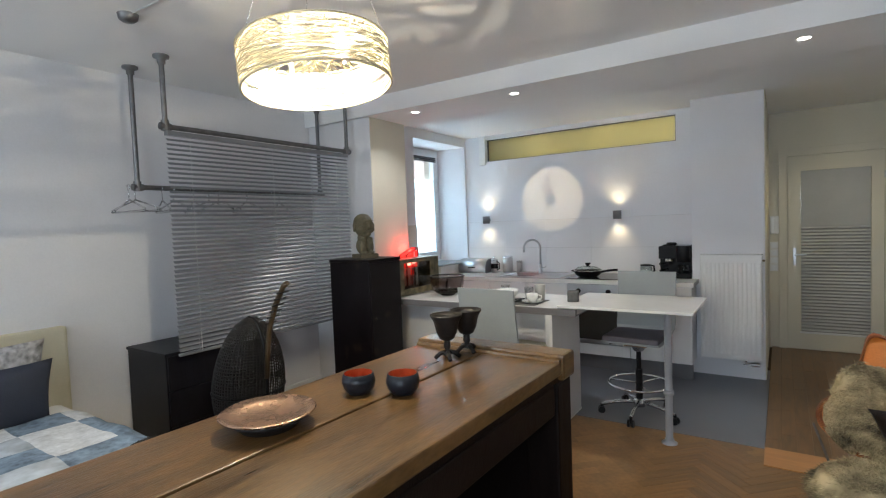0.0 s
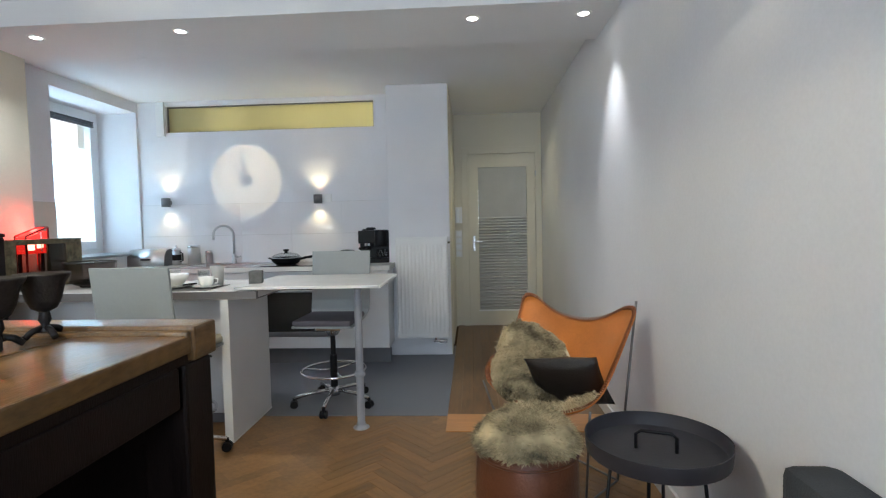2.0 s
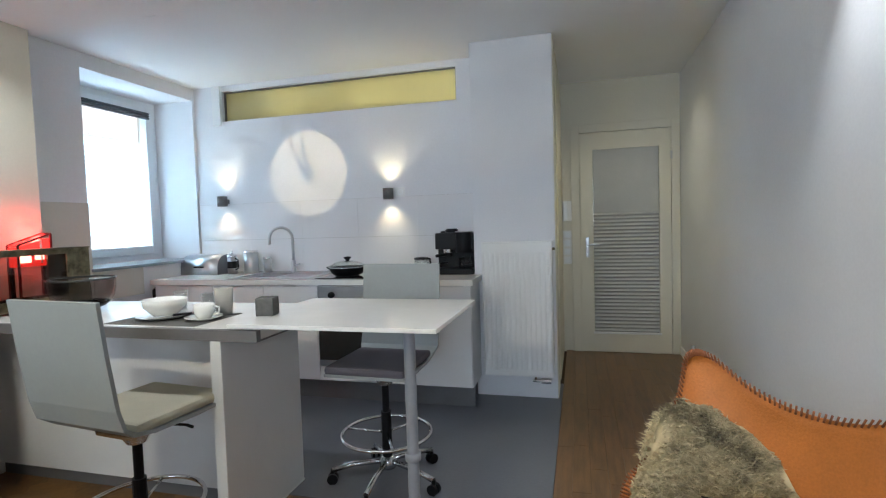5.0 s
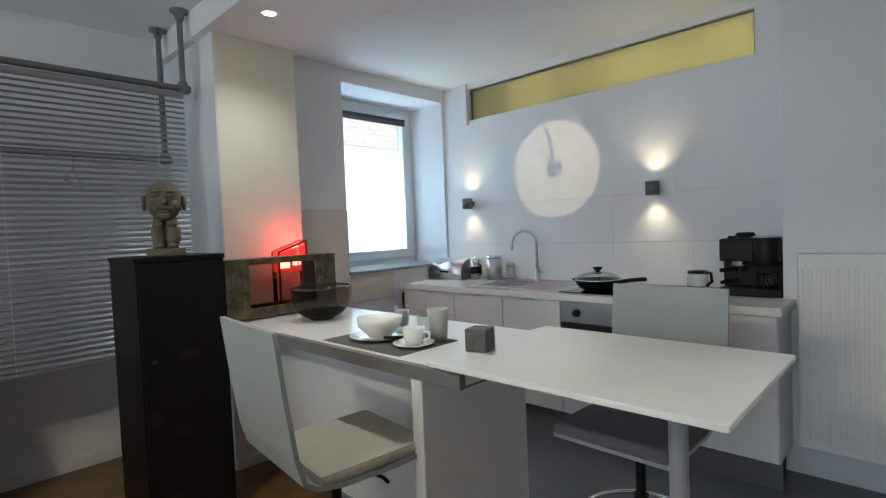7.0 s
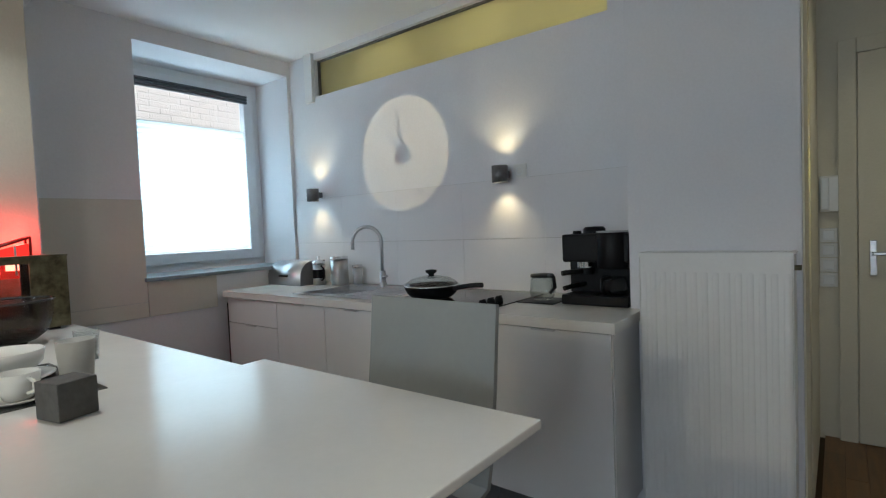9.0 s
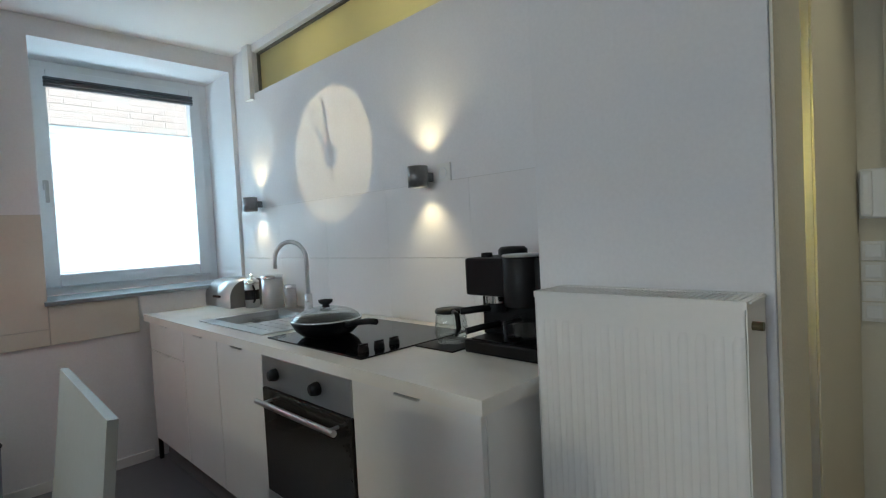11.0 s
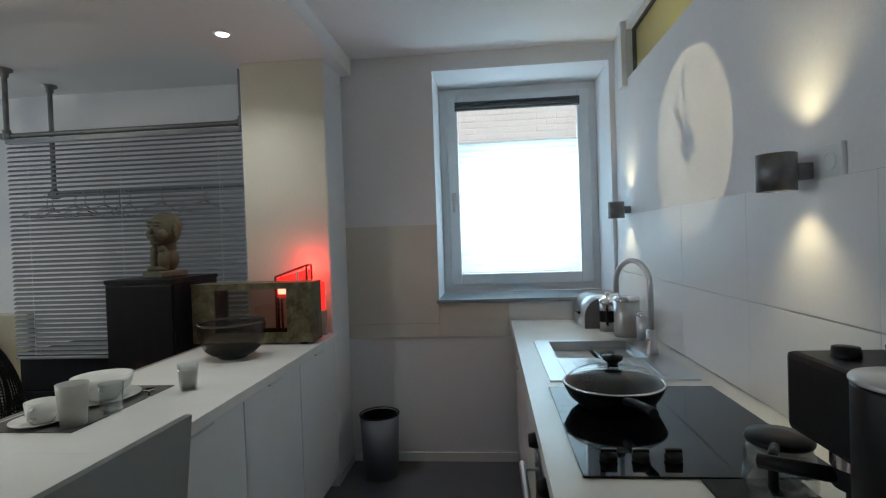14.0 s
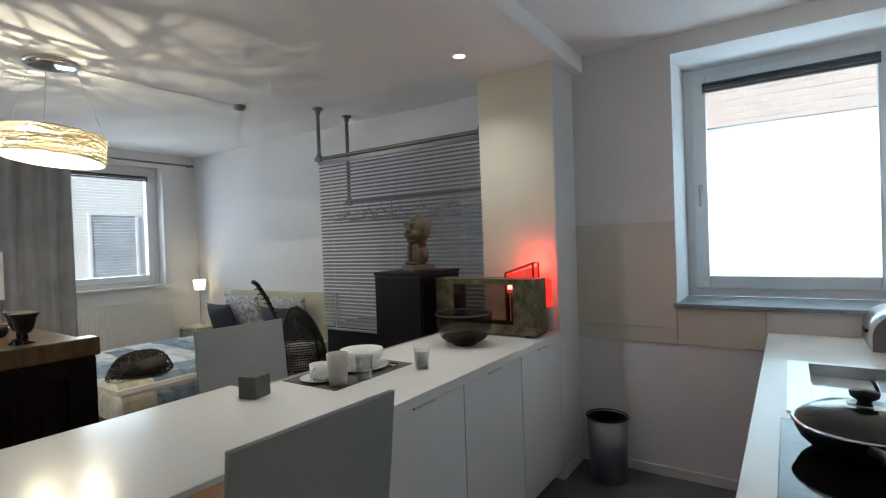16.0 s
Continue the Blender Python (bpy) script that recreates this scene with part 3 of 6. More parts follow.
# ---- hall door ----
door = tagged(thing("door_hall", "white door with a long pleated blind over its glass", "door"), kind="structure")
fr = bmesh.new()
for x0, x1, z0, z1 in ((-0.33, -0.25, 0, 2.2), (0.57, 0.645, 0, 2.2), (-0.25, 0.57, 2.12, 2.2)):
    bx(fr, x0, x1, 6.495, 6.53, z0, z1, 0.004)
part("door_frame", fr, CREAM, door, "cream painted door frame")
leaf = bmesh.new()
for x0, x1, z0, z1 in ((-0.245, -0.13, 0.008, 2.115), (0.464, 0.565, 0.008, 2.115), (-0.13, 0.464, 0.008, 0.20), (-0.13, 0.464, 1.955, 2.115)):
    bx(leaf, x0, x1, 6.49, 6.528, z0, z1)
leaf = part("door_leaf", leaf, CREAM, door, "cream painted door leaf")
part("pane", box(-0.13, 0.464, 6.518, 6.522, 0.20, 1.955), GLASS, leaf)
bm = bmesh.new()
n = 66
rows = [[bm.verts.new((x, 6.497 - (0.014 if k % 2 else 0), 0.20 + 1.15 * k / n)) for x in (-0.125, 0.459)] for k in range(n + 1)]
for a, b in zip(rows, rows[1:]):
    bm.faces.new((a[0], a[1], b[1], b[0]))
PLEAT = mat("grey_pleated_cloth", (0.46, 0.46, 0.45), 0.85, var=0.05)
part("pleated_blind", bm, PLEAT, leaf, "grey pleated blind")
part("blind_field", box(-0.125, 0.459, 6.494, 6.499, 1.35, 1.953), PLEAT, leaf, "flat upper field of the blind")
part("blind_rail", box(-0.14, 0.474, 6.475, 6.492, 0.185, 0.203, 0.003), TRIM, leaf)
hd = rod(bmesh.new(), (-0.185, 6.49, 1.05), (-0.185, 6.44, 1.05), 0.008)
bx(hd, -0.19, -0.08, 6.435, 6.45, 1.04, 1.06, 0.005)
bx(hd, -0.20, -0.17, 6.482, 6.492, 0.93, 1.12, 0.003)
part("door_handle", hd, STEEL, leaf, "steel door handle")
part("hinge", rod(bmesh.new(), (0.57, 6.488, 1.83), (0.57, 6.488, 1.90), 0.008), STEEL, door)

panel = thing("switch_panel", "stack of white light switches on the hall wall", "light switch", pose(-0.375, 6.53, 0))
for k in range(4):
    s = part("switch_plate", box(-0.04, 0.04, -0.012, 0, 0.86 + 0.083 * k, 0.94 + 0.083 * k, 0.004), TRIM, panel)
    part("rocker", box(-0.026, 0.026, -0.016, -0.010, 0.874 + 0.083 * k, 0.926 + 0.083 * k, 0.003), FRAME, s)
phone = thing("door_phone", "white door telephone on the hall wall", "intercom", pose(-0.37, 6.53, 1.28))
part("housing", box(-0.045, 0.045, -0.03, 0, 0, 0.2, 0.008), TRIM, phone)
part("handset", box(-0.04, 0.0, -0.065, -0.03, 0.01, 0.19, 0.012), FRAME, phone)
stop = thing("door_stop", "small grey rubber door stop at the skirting", "door stop", pose(0.60, 5.85, 0))
part("wedge", box(-0.05, 0.03, -0.03, 0.03, 0, 0.035, 0.008), PLINTH, stop)

# ---- downlights ----
dl = thing("downlight_fitting", "round recessed white ceiling downlight, lit", "ceiling light", pose(*SPOTS[0], 2.505), "beam downlights")
part("ring", turned([(0.032, 0), (0.034, -0.006), (0.046, -0.005), (0.048, 0)]), TRIM, dl, "white ring")
part("lens", turned([(0.033, -0.001), (0.033, -0.004), (0.0, -0.005)]), SPOTGLASS, dl, "lit lens")
for x, y in SPOTS[1:]:
    copy_thing(dl, pose(x, y, 2.505))

# ---- projected clock ----
projector = thing("clock_projector", "small black projector sunk in the ceiling beam", "projector")
SRC = Vector((PX, 3.722, 2.585))
PLATE = SRC.y + 0.05


def slide(x, z):
    """The point of the slide that throws its shadow at x, z of the kitchen wall."""
    k = (PLATE - SRC.y) / (YN - SRC.y)
    return (SRC.x + (x - SRC.x) * k, PLATE, SRC.z + (z - SRC.z) * k)


CX, CZ, CR = -2.56, 1.765, 0.375
bm = bmesh.new()
N = 48
inner = [bm.verts.new(slide(CX + CR * math.cos(2 * math.pi * k / N), CZ + CR * math.sin(2 * math.pi * k / N))) for k in range(N)]
outer = []
for k in range(N):
    c, s = math.cos(2 * math.pi * k / N), math.sin(2 * math.pi * k / N)
    q = 0.05 / max(abs(c), abs(s))
    outer.append(bm.verts.new((PX + q * c, PLATE, 2.553 + q * s)))
for k in range(N):
    bm.faces.new((inner[k], inner[(k + 1) % N], outer[(k + 1) % N], outer[k]))
part("slide_mask", bm, CEIL, projector)
bm = bmesh.new()


def hand(angle, r0, r1, w):
    c, s = math.sin(angle), math.cos(angle)
    quad = [(CX + r * c + e * s, CZ + r * s - e * c) for r, e in ((r0, -w), (r0, w), (r1, w), (r1, -w))]
    bm.faces.new([bm.verts.new(slide(x, z)) for x, z in quad])


hand(radians(-38), 0.05, 0.24, 0.015)
hand(radians(-8), 0.05, 0.31, 0.016)
for k in range(12):
    if k % 3 or k == 9:
        hand(radians(30 * k), 0.265, 0.33, 0.013)
for word, angle in (("12", 4), ("3", 90), ("6", 180)):
    cut = bpy.data.curves.new("numeral", "FONT")
    cut.body, cut.size, cut.align_x, cut.align_y = word, 0.085, "CENTER", "CENTER"
    holder = new("numeral", cut)
    flat = bpy.data.meshes.new_from_object(holder.evaluated_get(bpy.context.evaluated_depsgraph_get()))
    bpy.data.objects.remove(holder)
    ux, uz = 0.30 * math.sin(radians(angle)), 0.30 * math.cos(radians(angle))
    at = [bm.verts.new(slide(CX + ux + v.co.x, CZ + uz + v.co.y)) for v in flat.vertices]
    for f in flat.polygons:
        bm.faces.new([at[i] for i in f.vertices])
bm.faces.new([bm.verts.new(slide(CX + 0.07 * math.cos(a), CZ + 0.07 * math.sin(a))) for a in (2 * math.pi * k / 24 for k in range(24))])
part("slide_dial", bm, BLACK, projector)
part("slide_cover", box(PX - 0.049, PX + 0.049, SRC.y - 0.03, SRC.y - 0.025, 2.508, 2.598), BLACK, projector)
part("housing", box(PX - 0.05, PX + 0.05, 3.62, 3.7705, 2.505, 2.509), CEIL, projector)
lamp("projector_lamp", "SPOT", look(SRC, (CX, YN, CZ)), 62, (1, 0.79, 0.46), 0.0002, 60, 0.0)

# ---- kitchen units ----


def unit(name, label, x0, x1, fronts):
    """A base cabinet from x0 to x1 whose doors face -y; fronts: (x0, x1, z0, z1) in metres."""
    c = thing(name, label, "cabinet", pose(x0, 4.77, 0), "kitchen base units")
    w = x1 - x0
    part("body", box(0.001, w - 0.001, 0.02, 0.325, 0.15, 0.868), LACQ, c)
    part("plinth", box(0.001, w - 0.001, 0.06, 0.08, 0, 0.15), PLINTH, c, "grey plinth")
    for a, b, z0, z1 in fronts:
        d = part("door", box(a, b, 0, 0.019, z0, z1, 0.002), LACQ, c)
        part("handle", box((a + b) / 2 - 0.05, (a + b) / 2 + 0.05, -0.012, 0.001, z1 - 0.006, z1 + 0.001, 0.002), STEEL, d, "thin steel pull on the top edge")
    return c


unit("base_cabinet", "white lacquered drawer unit under the worktop", -3.62, -3.06, [(0.003, 0.557, 0.70, 0.862), (0.003, 0.557, 0.155, 0.696)])
unit("base_cabinet", "white lacquered sink cabinet under the worktop", -3.06, -2.15, [(0.003, 0.452, 0.155, 0.862), (0.458, 0.907, 0.155, 0.862)])
endc = unit("base_cabinet", "white lacquered end cabinet beside the oven", -1.53, -0.985, [(0.003, 0.542, 0.155, 0.862)])
oven = thing("built_in_oven", "steel and black glass oven under the hob", "oven", pose(-2.15, 4.77, 0))
part("body", box(0.001, 0.619, 0.02, 0.6, 0.15, 0.868), PLINTH, oven)
part("plinth", box(0.001, 0.619, 0.06, 0.08, 0, 0.15), PLINTH, oven)
part("bottom_drawer", box(0.003, 0.617, 0, 0.02, 0.155, 0.262, 0.002), LACQ, oven, "white drawer front")
pn = part("control_panel", box(0.003, 0.617, -0.002, 0.02, 0.735, 0.862, 0.003), STEEL, oven, "brushed steel control panel")
for x in (0.12, 0.42):
    k = turned([(0.024, 0), (0.024, 0.012), (0.019, 0.03), (0.0, 0.031)])
    bmesh.ops.transform(k, matrix=pose(x, -0.002, 0.797, 90), verts=k.verts)
    part("knob", k, BLACK, pn, "black knob")
dr = part("oven_door", box(0.003, 0.617, -0.006, 0.02, 0.268, 0.73, 0.004), SMOKE, oven, "black glass door")
hb = rod(bmesh.new(), (0.04, -0.05, 0.69), (0.58, -0.05, 0.69), 0.011)
rod(hb, (0.08, -0.05, 0.69), (0.08, -0.006, 0.69), 0.006)
rod(hb, (0.54, -0.05, 0.69), (0.54, -0.006, 0.69), 0.006)
part("door_handle", hb, STEEL, dr, "steel bar handle")
part("trim_strip", box(0.003, 0.617, -0.008, -0.0055, 0.27, 0.31, 0.001), STEEL, dr, "steel strip")

SX0, SX1, SY0, SY1 = -2.95, -2.60, 4.90, 5.27
top = sheet("z", (-3.645, SX0, SX1, -1.022, -0.965), (4.75, SY0, 5.098, SY1, 5.428), [(1, 1), (1, 2), (3, 2), (3, 3)], 0.87, 0.91)
solid("worktop", top, TOP, "white laminate kitchen worktop along the wall", "worktop")
pipe = tube([(-3.66, 4.80, 0.0), (-3.66, 4.80, 0.82), (-3.66, 4.86, 0.86)], 0.014)
solid("waste_pipe", pipe, BLACK, "thin dark pipe beside the worktop end", "pipe")

sink = thing("kitchen_sink", "steel inset sink with a drainer", "sink", pose(0, 0, 0.91))
rim = bmesh.new()
for x0, x1, y0, y1 in ((-2.98, SX0, 4.835, 5.345), (SX1, -2.27, 4.835, 5.345), (SX0, SX1, 4.835, SY0), (SX0, SX1, SY1, 5.345)):
    bx(rim, x0, x1, y0, y1, 0.0005, 0.005)
part("rim", rim, STEEL, sink)
bowl = bmesh.new()
for x0, x1, y0, y1, z0, z1 in ((SX0, SX0 + .004, SY0, SY1, -.16, .004), (SX1 - .004, SX1, SY0, SY1, -.16, .004), (SX0, SX1, SY0, SY0 + .004, -.16, .004),
                               (SX0, SX1, SY1 - .004, SY1, -.16, .004), (SX0, SX1, SY0, SY1, -.165, -.16)):
    bx(bowl, x0, x1, y0, y1, z0, z1)
part("bowl", bowl, STEEL, sink)
for k in range(7):
    part("drainer_rib", box(-2.56, -2.31, 4.90 + 0.055 * k, 4.915 + 0.055 * k, 0.0045, 0.0075, 0.001), STEEL, sink)
part("rinsing_grid", box(-2.94, -2.61, 5.10, 5.26, -0.03, -0.022, 0.003), ALU, sink, "steel insert in the bowl")

tap = thing("kitchen_tap", "steel gooseneck tap on the sink", "tap", pose(-2.66, 5.30, 0.915))
part("base", turned([(0.026, 0), (0.026, 0.02), (0.02, 0.03), (0.02, 0.10), (0.0, 0.105)]), STEEL, tap)
D = Vector((-0.85, -0.53, 0))
arc = [Vector((0, 0, 0.08)), Vector((0, 0, 0.29))] + [D * (0.095 - 0.095 * math.cos(a)) + Vector((0, 0, 0.29 + 0.10 * math.sin(a))) for a in (math.pi * k / 12 for k in range(1, 13))] \
    + [D * 0.19 + Vector((0, 0, 0.245))]
part("spout", tube(arc, 0.012, 12), STEEL, tap)
part("lever", tube([(0.02, -0.02, 0.06), (0.09, -0.05, 0.075)], 0.007), STEEL, tap)

hob = thing("ceramic_hob", "black glass hob with knobs in the worktop", "hob", pose(0, 0, 0.91))
part("glass_top", box(-2.19, -1.54, 4.82, 5.345, 0.0005, 0.006, 0.002), GLOSS, hob)
for y in (4.89, 4.96, 5.03):
    k = turned([(0.02, 0.006), (0.02, 0.016), (0.016, 0.026), (0.0, 0.027)], at=(-1.62, y, 0))
    bx(k, -1.626, -1.614, y - 0.018, y + 0.018, 0.022, 0.032, 0.002)
    part("knob", k, BLACK, hob)

pan = thing("frying_pan", "black pan with a glass lid on the hob", "pan", pose(-2.0, 4.99, 0.916))
part("body", turned([(0.0, 0.0), (0.08, 0.0), (0.106, 0.010), (0.128, 0.030), (0.141, 0.055), (0.144, 0.066), (0.147, 0.067), (0.139, 0.066), (0.112, 0.018), (0.0, 0.012)]), BLACK, pan)
lid = part("lid", turned([(0.14, 0.069), (0.13, 0.085), (0.10, 0.103), (0.05, 0.115), (0.0, 0.118), (0.05, 0.112), (0.10, 0.10), (0.128, 0.083), (0.137, 0.069)]), GLASS, pan, "domed glass lid")
lid.visible_shadow = False
part("rim", tube(circle(0.142, 40, 0.069), 0.004, 8, closed=True), CHROME, lid, "steel rim")
part("knob", turned([(0.016, 0.115), (0.014, 0.125), (0.028, 0.135), (0.03, 0.146), (0.0, 0.15)]), BLACK, lid)
part("handle", tube([(0.14, 0, 0.055), (0.19, 0.01, 0.066), (0.26, 0.02, 0.075), (0.30, 0.025, 0.076)], 0.012), BLACK, pan)
part("side_grip", tube([(-0.135, -0.03, 0.06), (-0.165, -0.02, 0.065), (-0.165, 0.02, 0.065), (-0.135, 0.03, 0.06)], 0.007), BLACK, pan)

binb = thing("bread_bin", "steel roll-top bread bin on the worktop", "bread bin", pose(-3.50, 5.25, 0.91))
prof = [(-0.11, 0.0), (-0.11, 0.06)] + [(-0.11 + 0.11 * (1 - math.cos(a)), 0.06 + 0.11 * math.sin(a)) for a in (math.pi / 2 * k / 8 for k in range(1, 9))] + [(0.11, 0.17), (0.11, 0.0)]
bm = bmesh.new()
ends = [[bm.verts.new((x, y, z)) for y, z in prof] for x in (-0.19, 0.19)]
for k in range(len(prof)):
    j = (k + 1) % len(prof)
    bm.faces.new((ends[0][k], ends[0][j], ends[1][j], ends[1][k])).smooth = True
bm.faces.new(ends[0])
bm.faces.new(ends[1][::-1])
part("body", bm, STEEL, binb)
for x in (-0.194, 0.19):
    bm = bmesh.new()
    e = [[bm.verts.new((x + d, y, z)) for y, z in prof] for d in (0, 0.004)]
    for k in range(len(prof)):
        j = (k + 1) % len(prof)
        bm.faces.new((e[0][k], e[0][j], e[1][j], e[1][k]))
    bm.faces.new(e[0])
    bm.faces.new(e[1][::-1])
    part("end_cap", bm, PLINTH, binb, "grey end cap")
part("grip", box(-0.05, 0.05, -0.122, -0.108, 0.06, 0.075, 0.004), BLACK, binb)

press = thing("coffee_press", "glass and steel coffee press on the worktop", "coffee press", pose(-3.24, 5.25, 0.91))
part("jug", turned([(0.0, 0), (0.042, 0), (0.042, 0.15), (0.04, 0.15), (0.04, 0.004), (0, 0.004)]), STEEL, press)
part("band", turned([(0.044, 0.05), (0.044, 0.11)]), BLACK, press)
part("lid", turned([(0.045, 0.15), (0.045, 0.165), (0.02, 0.178), (0.008, 0.18), (0.012, 0.2), (0.0, 0.205)]), CHROME, press)
part("handle", tube([(0.04, -0.01, 0.135), (0.075, -0.02, 0.12), (0.075, -0.02, 0.05), (0.042, -0.01, 0.035)], 0.007), BLACK, press)
for x, y, r, h in ((-3.09, 5.31, 0.062, 0.18), (-2.955, 5.355, 0.034, 0.12)):
    can = thing("storage_canister", "round polished steel canister with a lid", "canister", pose(x, y, 0.91))
    part("body", turned([(0, 0), (r, 0), (r, h), (0, h)]), STEEL, can)
    part("lid", turned([(r + 0.002, h), (r + 0.002, h + 0.016), (r * 0.8, h + 0.02), (0, h + 0.021)]), CHROME, can)

cm = thing("coffee_machine", "black combined espresso and filter coffee machine", "coffee machine", pose(-1.325, 5.11, 0.91))
part("base", box(0.0, 0.30, -0.02, 0.28, 0, 0.045, 0.008), BLACK, cm)
part("back", box(0.0, 0.30, 0.085, 0.28, 0.045, 0.30, 0.006), BLACK, cm)
part("head", box(0.0, 0.30, 0.0, 0.28, 0.19, 0.315, 0.01), BLACK, cm)
part("water_lid", turned([(0.05, 0.315), (0.05, 0.335), (0.04, 0.345), (0, 0.346)], at=(0.10, 0.14, 0)), BLACK, cm)
part("warming_lid", turned([(0.066, 0.319), (0.068, 0.322), (0.066, 0.326), (0, 0.327)], at=(0.222, 0.03, 0)), STEEL, cm, "steel lid")
part("filter_drum", turned([(0, 0.165), (0.064, 0.165), (0.066, 0.17), (0.066, 0.314), (0.064, 0.318), (0, 0.319)], at=(0.222, 0.03, 0)), BLACK, cm)
part("brew_head", turned([(0.036, 0.165), (0.036, 0.195)], at=(0.09, 0.05, 0)), CHROME, cm)
ph = turned([(0.034, 0.135), (0.034, 0.165)], at=(0.09, 0.05, 0))
tube([(0.09, 0.03, 0.15), (0.055, -0.02, 0.148), (0.022, -0.055, 0.144)], 0.012, bm=ph)
part("portafilter", ph, BLACK, cm)
part("steam_lever", tube([(0.07, 0.09, 0.085), (0.045, 0.02, 0.082), (0.02, -0.03, 0.074)], 0.011), BLACK, cm)
part("dial", turned([(0.02, 0), (0.018, 0.014), (0, 0.015)], bm=None, at=(0.05, 0.06, 0.315)), BLACK, cm)
part("drip_grid", box(0.03, 0.16, -0.015, 0.12, 0.045, 0.05, 0.002), BLACK, cm)
jug = part("carafe", turned([(0, 0.046), (0.05, 0.046), (0.058, 0.08), (0.05, 0.13), (0.048, 0.13), (0.055, 0.08), (0.048, 0.05), (0, 0.05)], at=(0.22, 0.05, 0)), GLASS, cm, "glass carafe")
part("handle", tube([(0.22, 0.0, 0.125), (0.20, -0.05, 0.12), (0.20, -0.05, 0.07), (0.215, -0.005, 0.06)], 0.008), BLACK, jug)
tm = thing("glass_teapot", "glass jug with a black lid on a dark mat", "jug", pose(-1.455, 5.165, 0.91))
part("coaster", box(-0.08, 0.105, -0.11, 0.08, 0.0, 0.005, 0.002), BLACK, tm, "black mat")
part("jug", turned([(0, 0.006), (0.05, 0.006), (0.062, 0.04), (0.058, 0.09), (0.05, 0.115), (0.048, 0.115), (0.055, 0.09), (0.059, 0.04), (0.048, 0.01), (0, 0.01)]), GLASS, tm)
part("lid", turned([(0.0, 0.113), (0.056, 0.114), (0.058, 0.119), (0.054, 0.127), (0.02, 0.131), (0, 0.131)]), BLACK, tm)
part("handle", tube([(0.045, -0.03, 0.122), (0.085, -0.055, 0.12), (0.092, -0.058, 0.075), (0.058, -0.035, 0.045)], 0.009), BLACK, tm)
sc = thing("wall_sconce", "grey cylinder wall lamp lit up and down", "wall lamp", pose(-3.385, YN - 0.011, 1.557), "kitchen wall lamps")
cy = turned([(0.036, -0.045), (0.044, -0.045), (0.044, 0.045), (0.036, 0.045), (0.036, -0.045)], at=(0, -0.075, 0))
part("cylinder", cy, GALV, sc)
part("arm", box(-0.02, 0.02, -0.035, 0, -0.02, 0.02, 0.003), GALV, sc)
for z in (-0.03, 0.03):
    part("bulb", turned([(0.030, z - 0.002), (0.030, z + 0.002)] if z < 0 else [(0.030, z - 0.002), (0.030, z + 0.002)], at=(0, -0.075, 0)), BULB, sc)
copy_thing(sc, pose(-1.78, YN - 0.011, 1.557))
so = thing("wall_socket", "white power socket beside the wall lamp", "socket", pose(-1.70, YN, 1.57))
part("plate", box(-0.04, 0.04, -0.012, 0, -0.04, 0.04, 0.004), TRIM, so)
bm = turned([(0.022, 0.0), (0.022, 0.003), (0.019, 0.003), (0.018, -0.004), (0, -0.004)])
bmesh.ops.transform(bm, matrix=pose(0, -0.0125, 0, 90), verts=bm.verts)
part("insert", bm, FRAME, so)

rad = thing("panel_radiator", "white ribbed panel radiator on the wall block", "radiator", pose(-0.935, 5.10, 0), "radiators")


def radiator(ob, w, z0, z1, depth):
    part("front_panel", box(0.004, w - 0.004, -depth, -depth + 0.012, z0, z1 - 0.012, 0.003), TRIM, ob)
    n = int(w / 0.0333)
    for k in range(n):
        x = (k + 0.5) * w / n
        rb = bmesh.new()
        ends = [[rb.verts.new((x + dx, -depth + dy, z)) for dx, dy in ((-0.011, 0.0005), (-0.006, -0.004), (0.006, -0.004), (0.011, 0.0005))]
                for z in (z0 + 0.04, z0 + 0.06, z1 - 0.09, z1 - 0.07)]
        for v in ends[0][1:3] + ends[3][1:3]:
            v.co.y = -depth
        for a, b in zip(ends, ends[1:]):
            for j in range(3):
                rb.faces.new((a[j], a[j + 1], b[j + 1], b[j])).smooth = True
        part("rib", rb, TRIM, ob)
    part("rear_panel", box(0.004, w - 0.004, -0.03, -0.018, z0, z1 - 0.012, 0.003), TRIM, ob)
    fins = bmesh.new()
    for k in range(int(w / 0.02)):
        bx(fins, 0.01 + k * 0.02, 0.0125 + k * 0.02, -depth + 0.012, -0.03, z1 - 0.04, z1 - 0.012)
    part("fins", fins, PLINTH, ob)
    cap = bmesh.new()
    for x0, x1, y0, y1 in ((0, w, -depth - 0.003, -depth + 0.012), (0, w, -0.03, -0.015), (0, 0.01, -depth + 0.012, -0.03), (w - 0.01, w, -depth + 0.012, -0.03)):
        bx(cap, x0, x1, y0, y1, z1 - 0.016, z1)
    for k in range(int(w / 0.014)):
        bx(cap, 0.010 + k * 0.014, 0.0195 + k * 0.014, -depth + 0.012, -0.03, z1 - 0.006, z1 - 0.002)
    part("top_grille", cap, TRIM, ob)
    for x in (0, w - 0.003):
        part("side_cover", box(x, x + 0.003, -depth + 0.001, -0.015, z0, z1 - 0.016, 0.001), TRIM, ob)
    part("bracket", box(w / 2 - 0.02, w / 2 + 0.02, -0.019, 0, z0 + 0.1, z1 - 0.1), TRIM, ob)


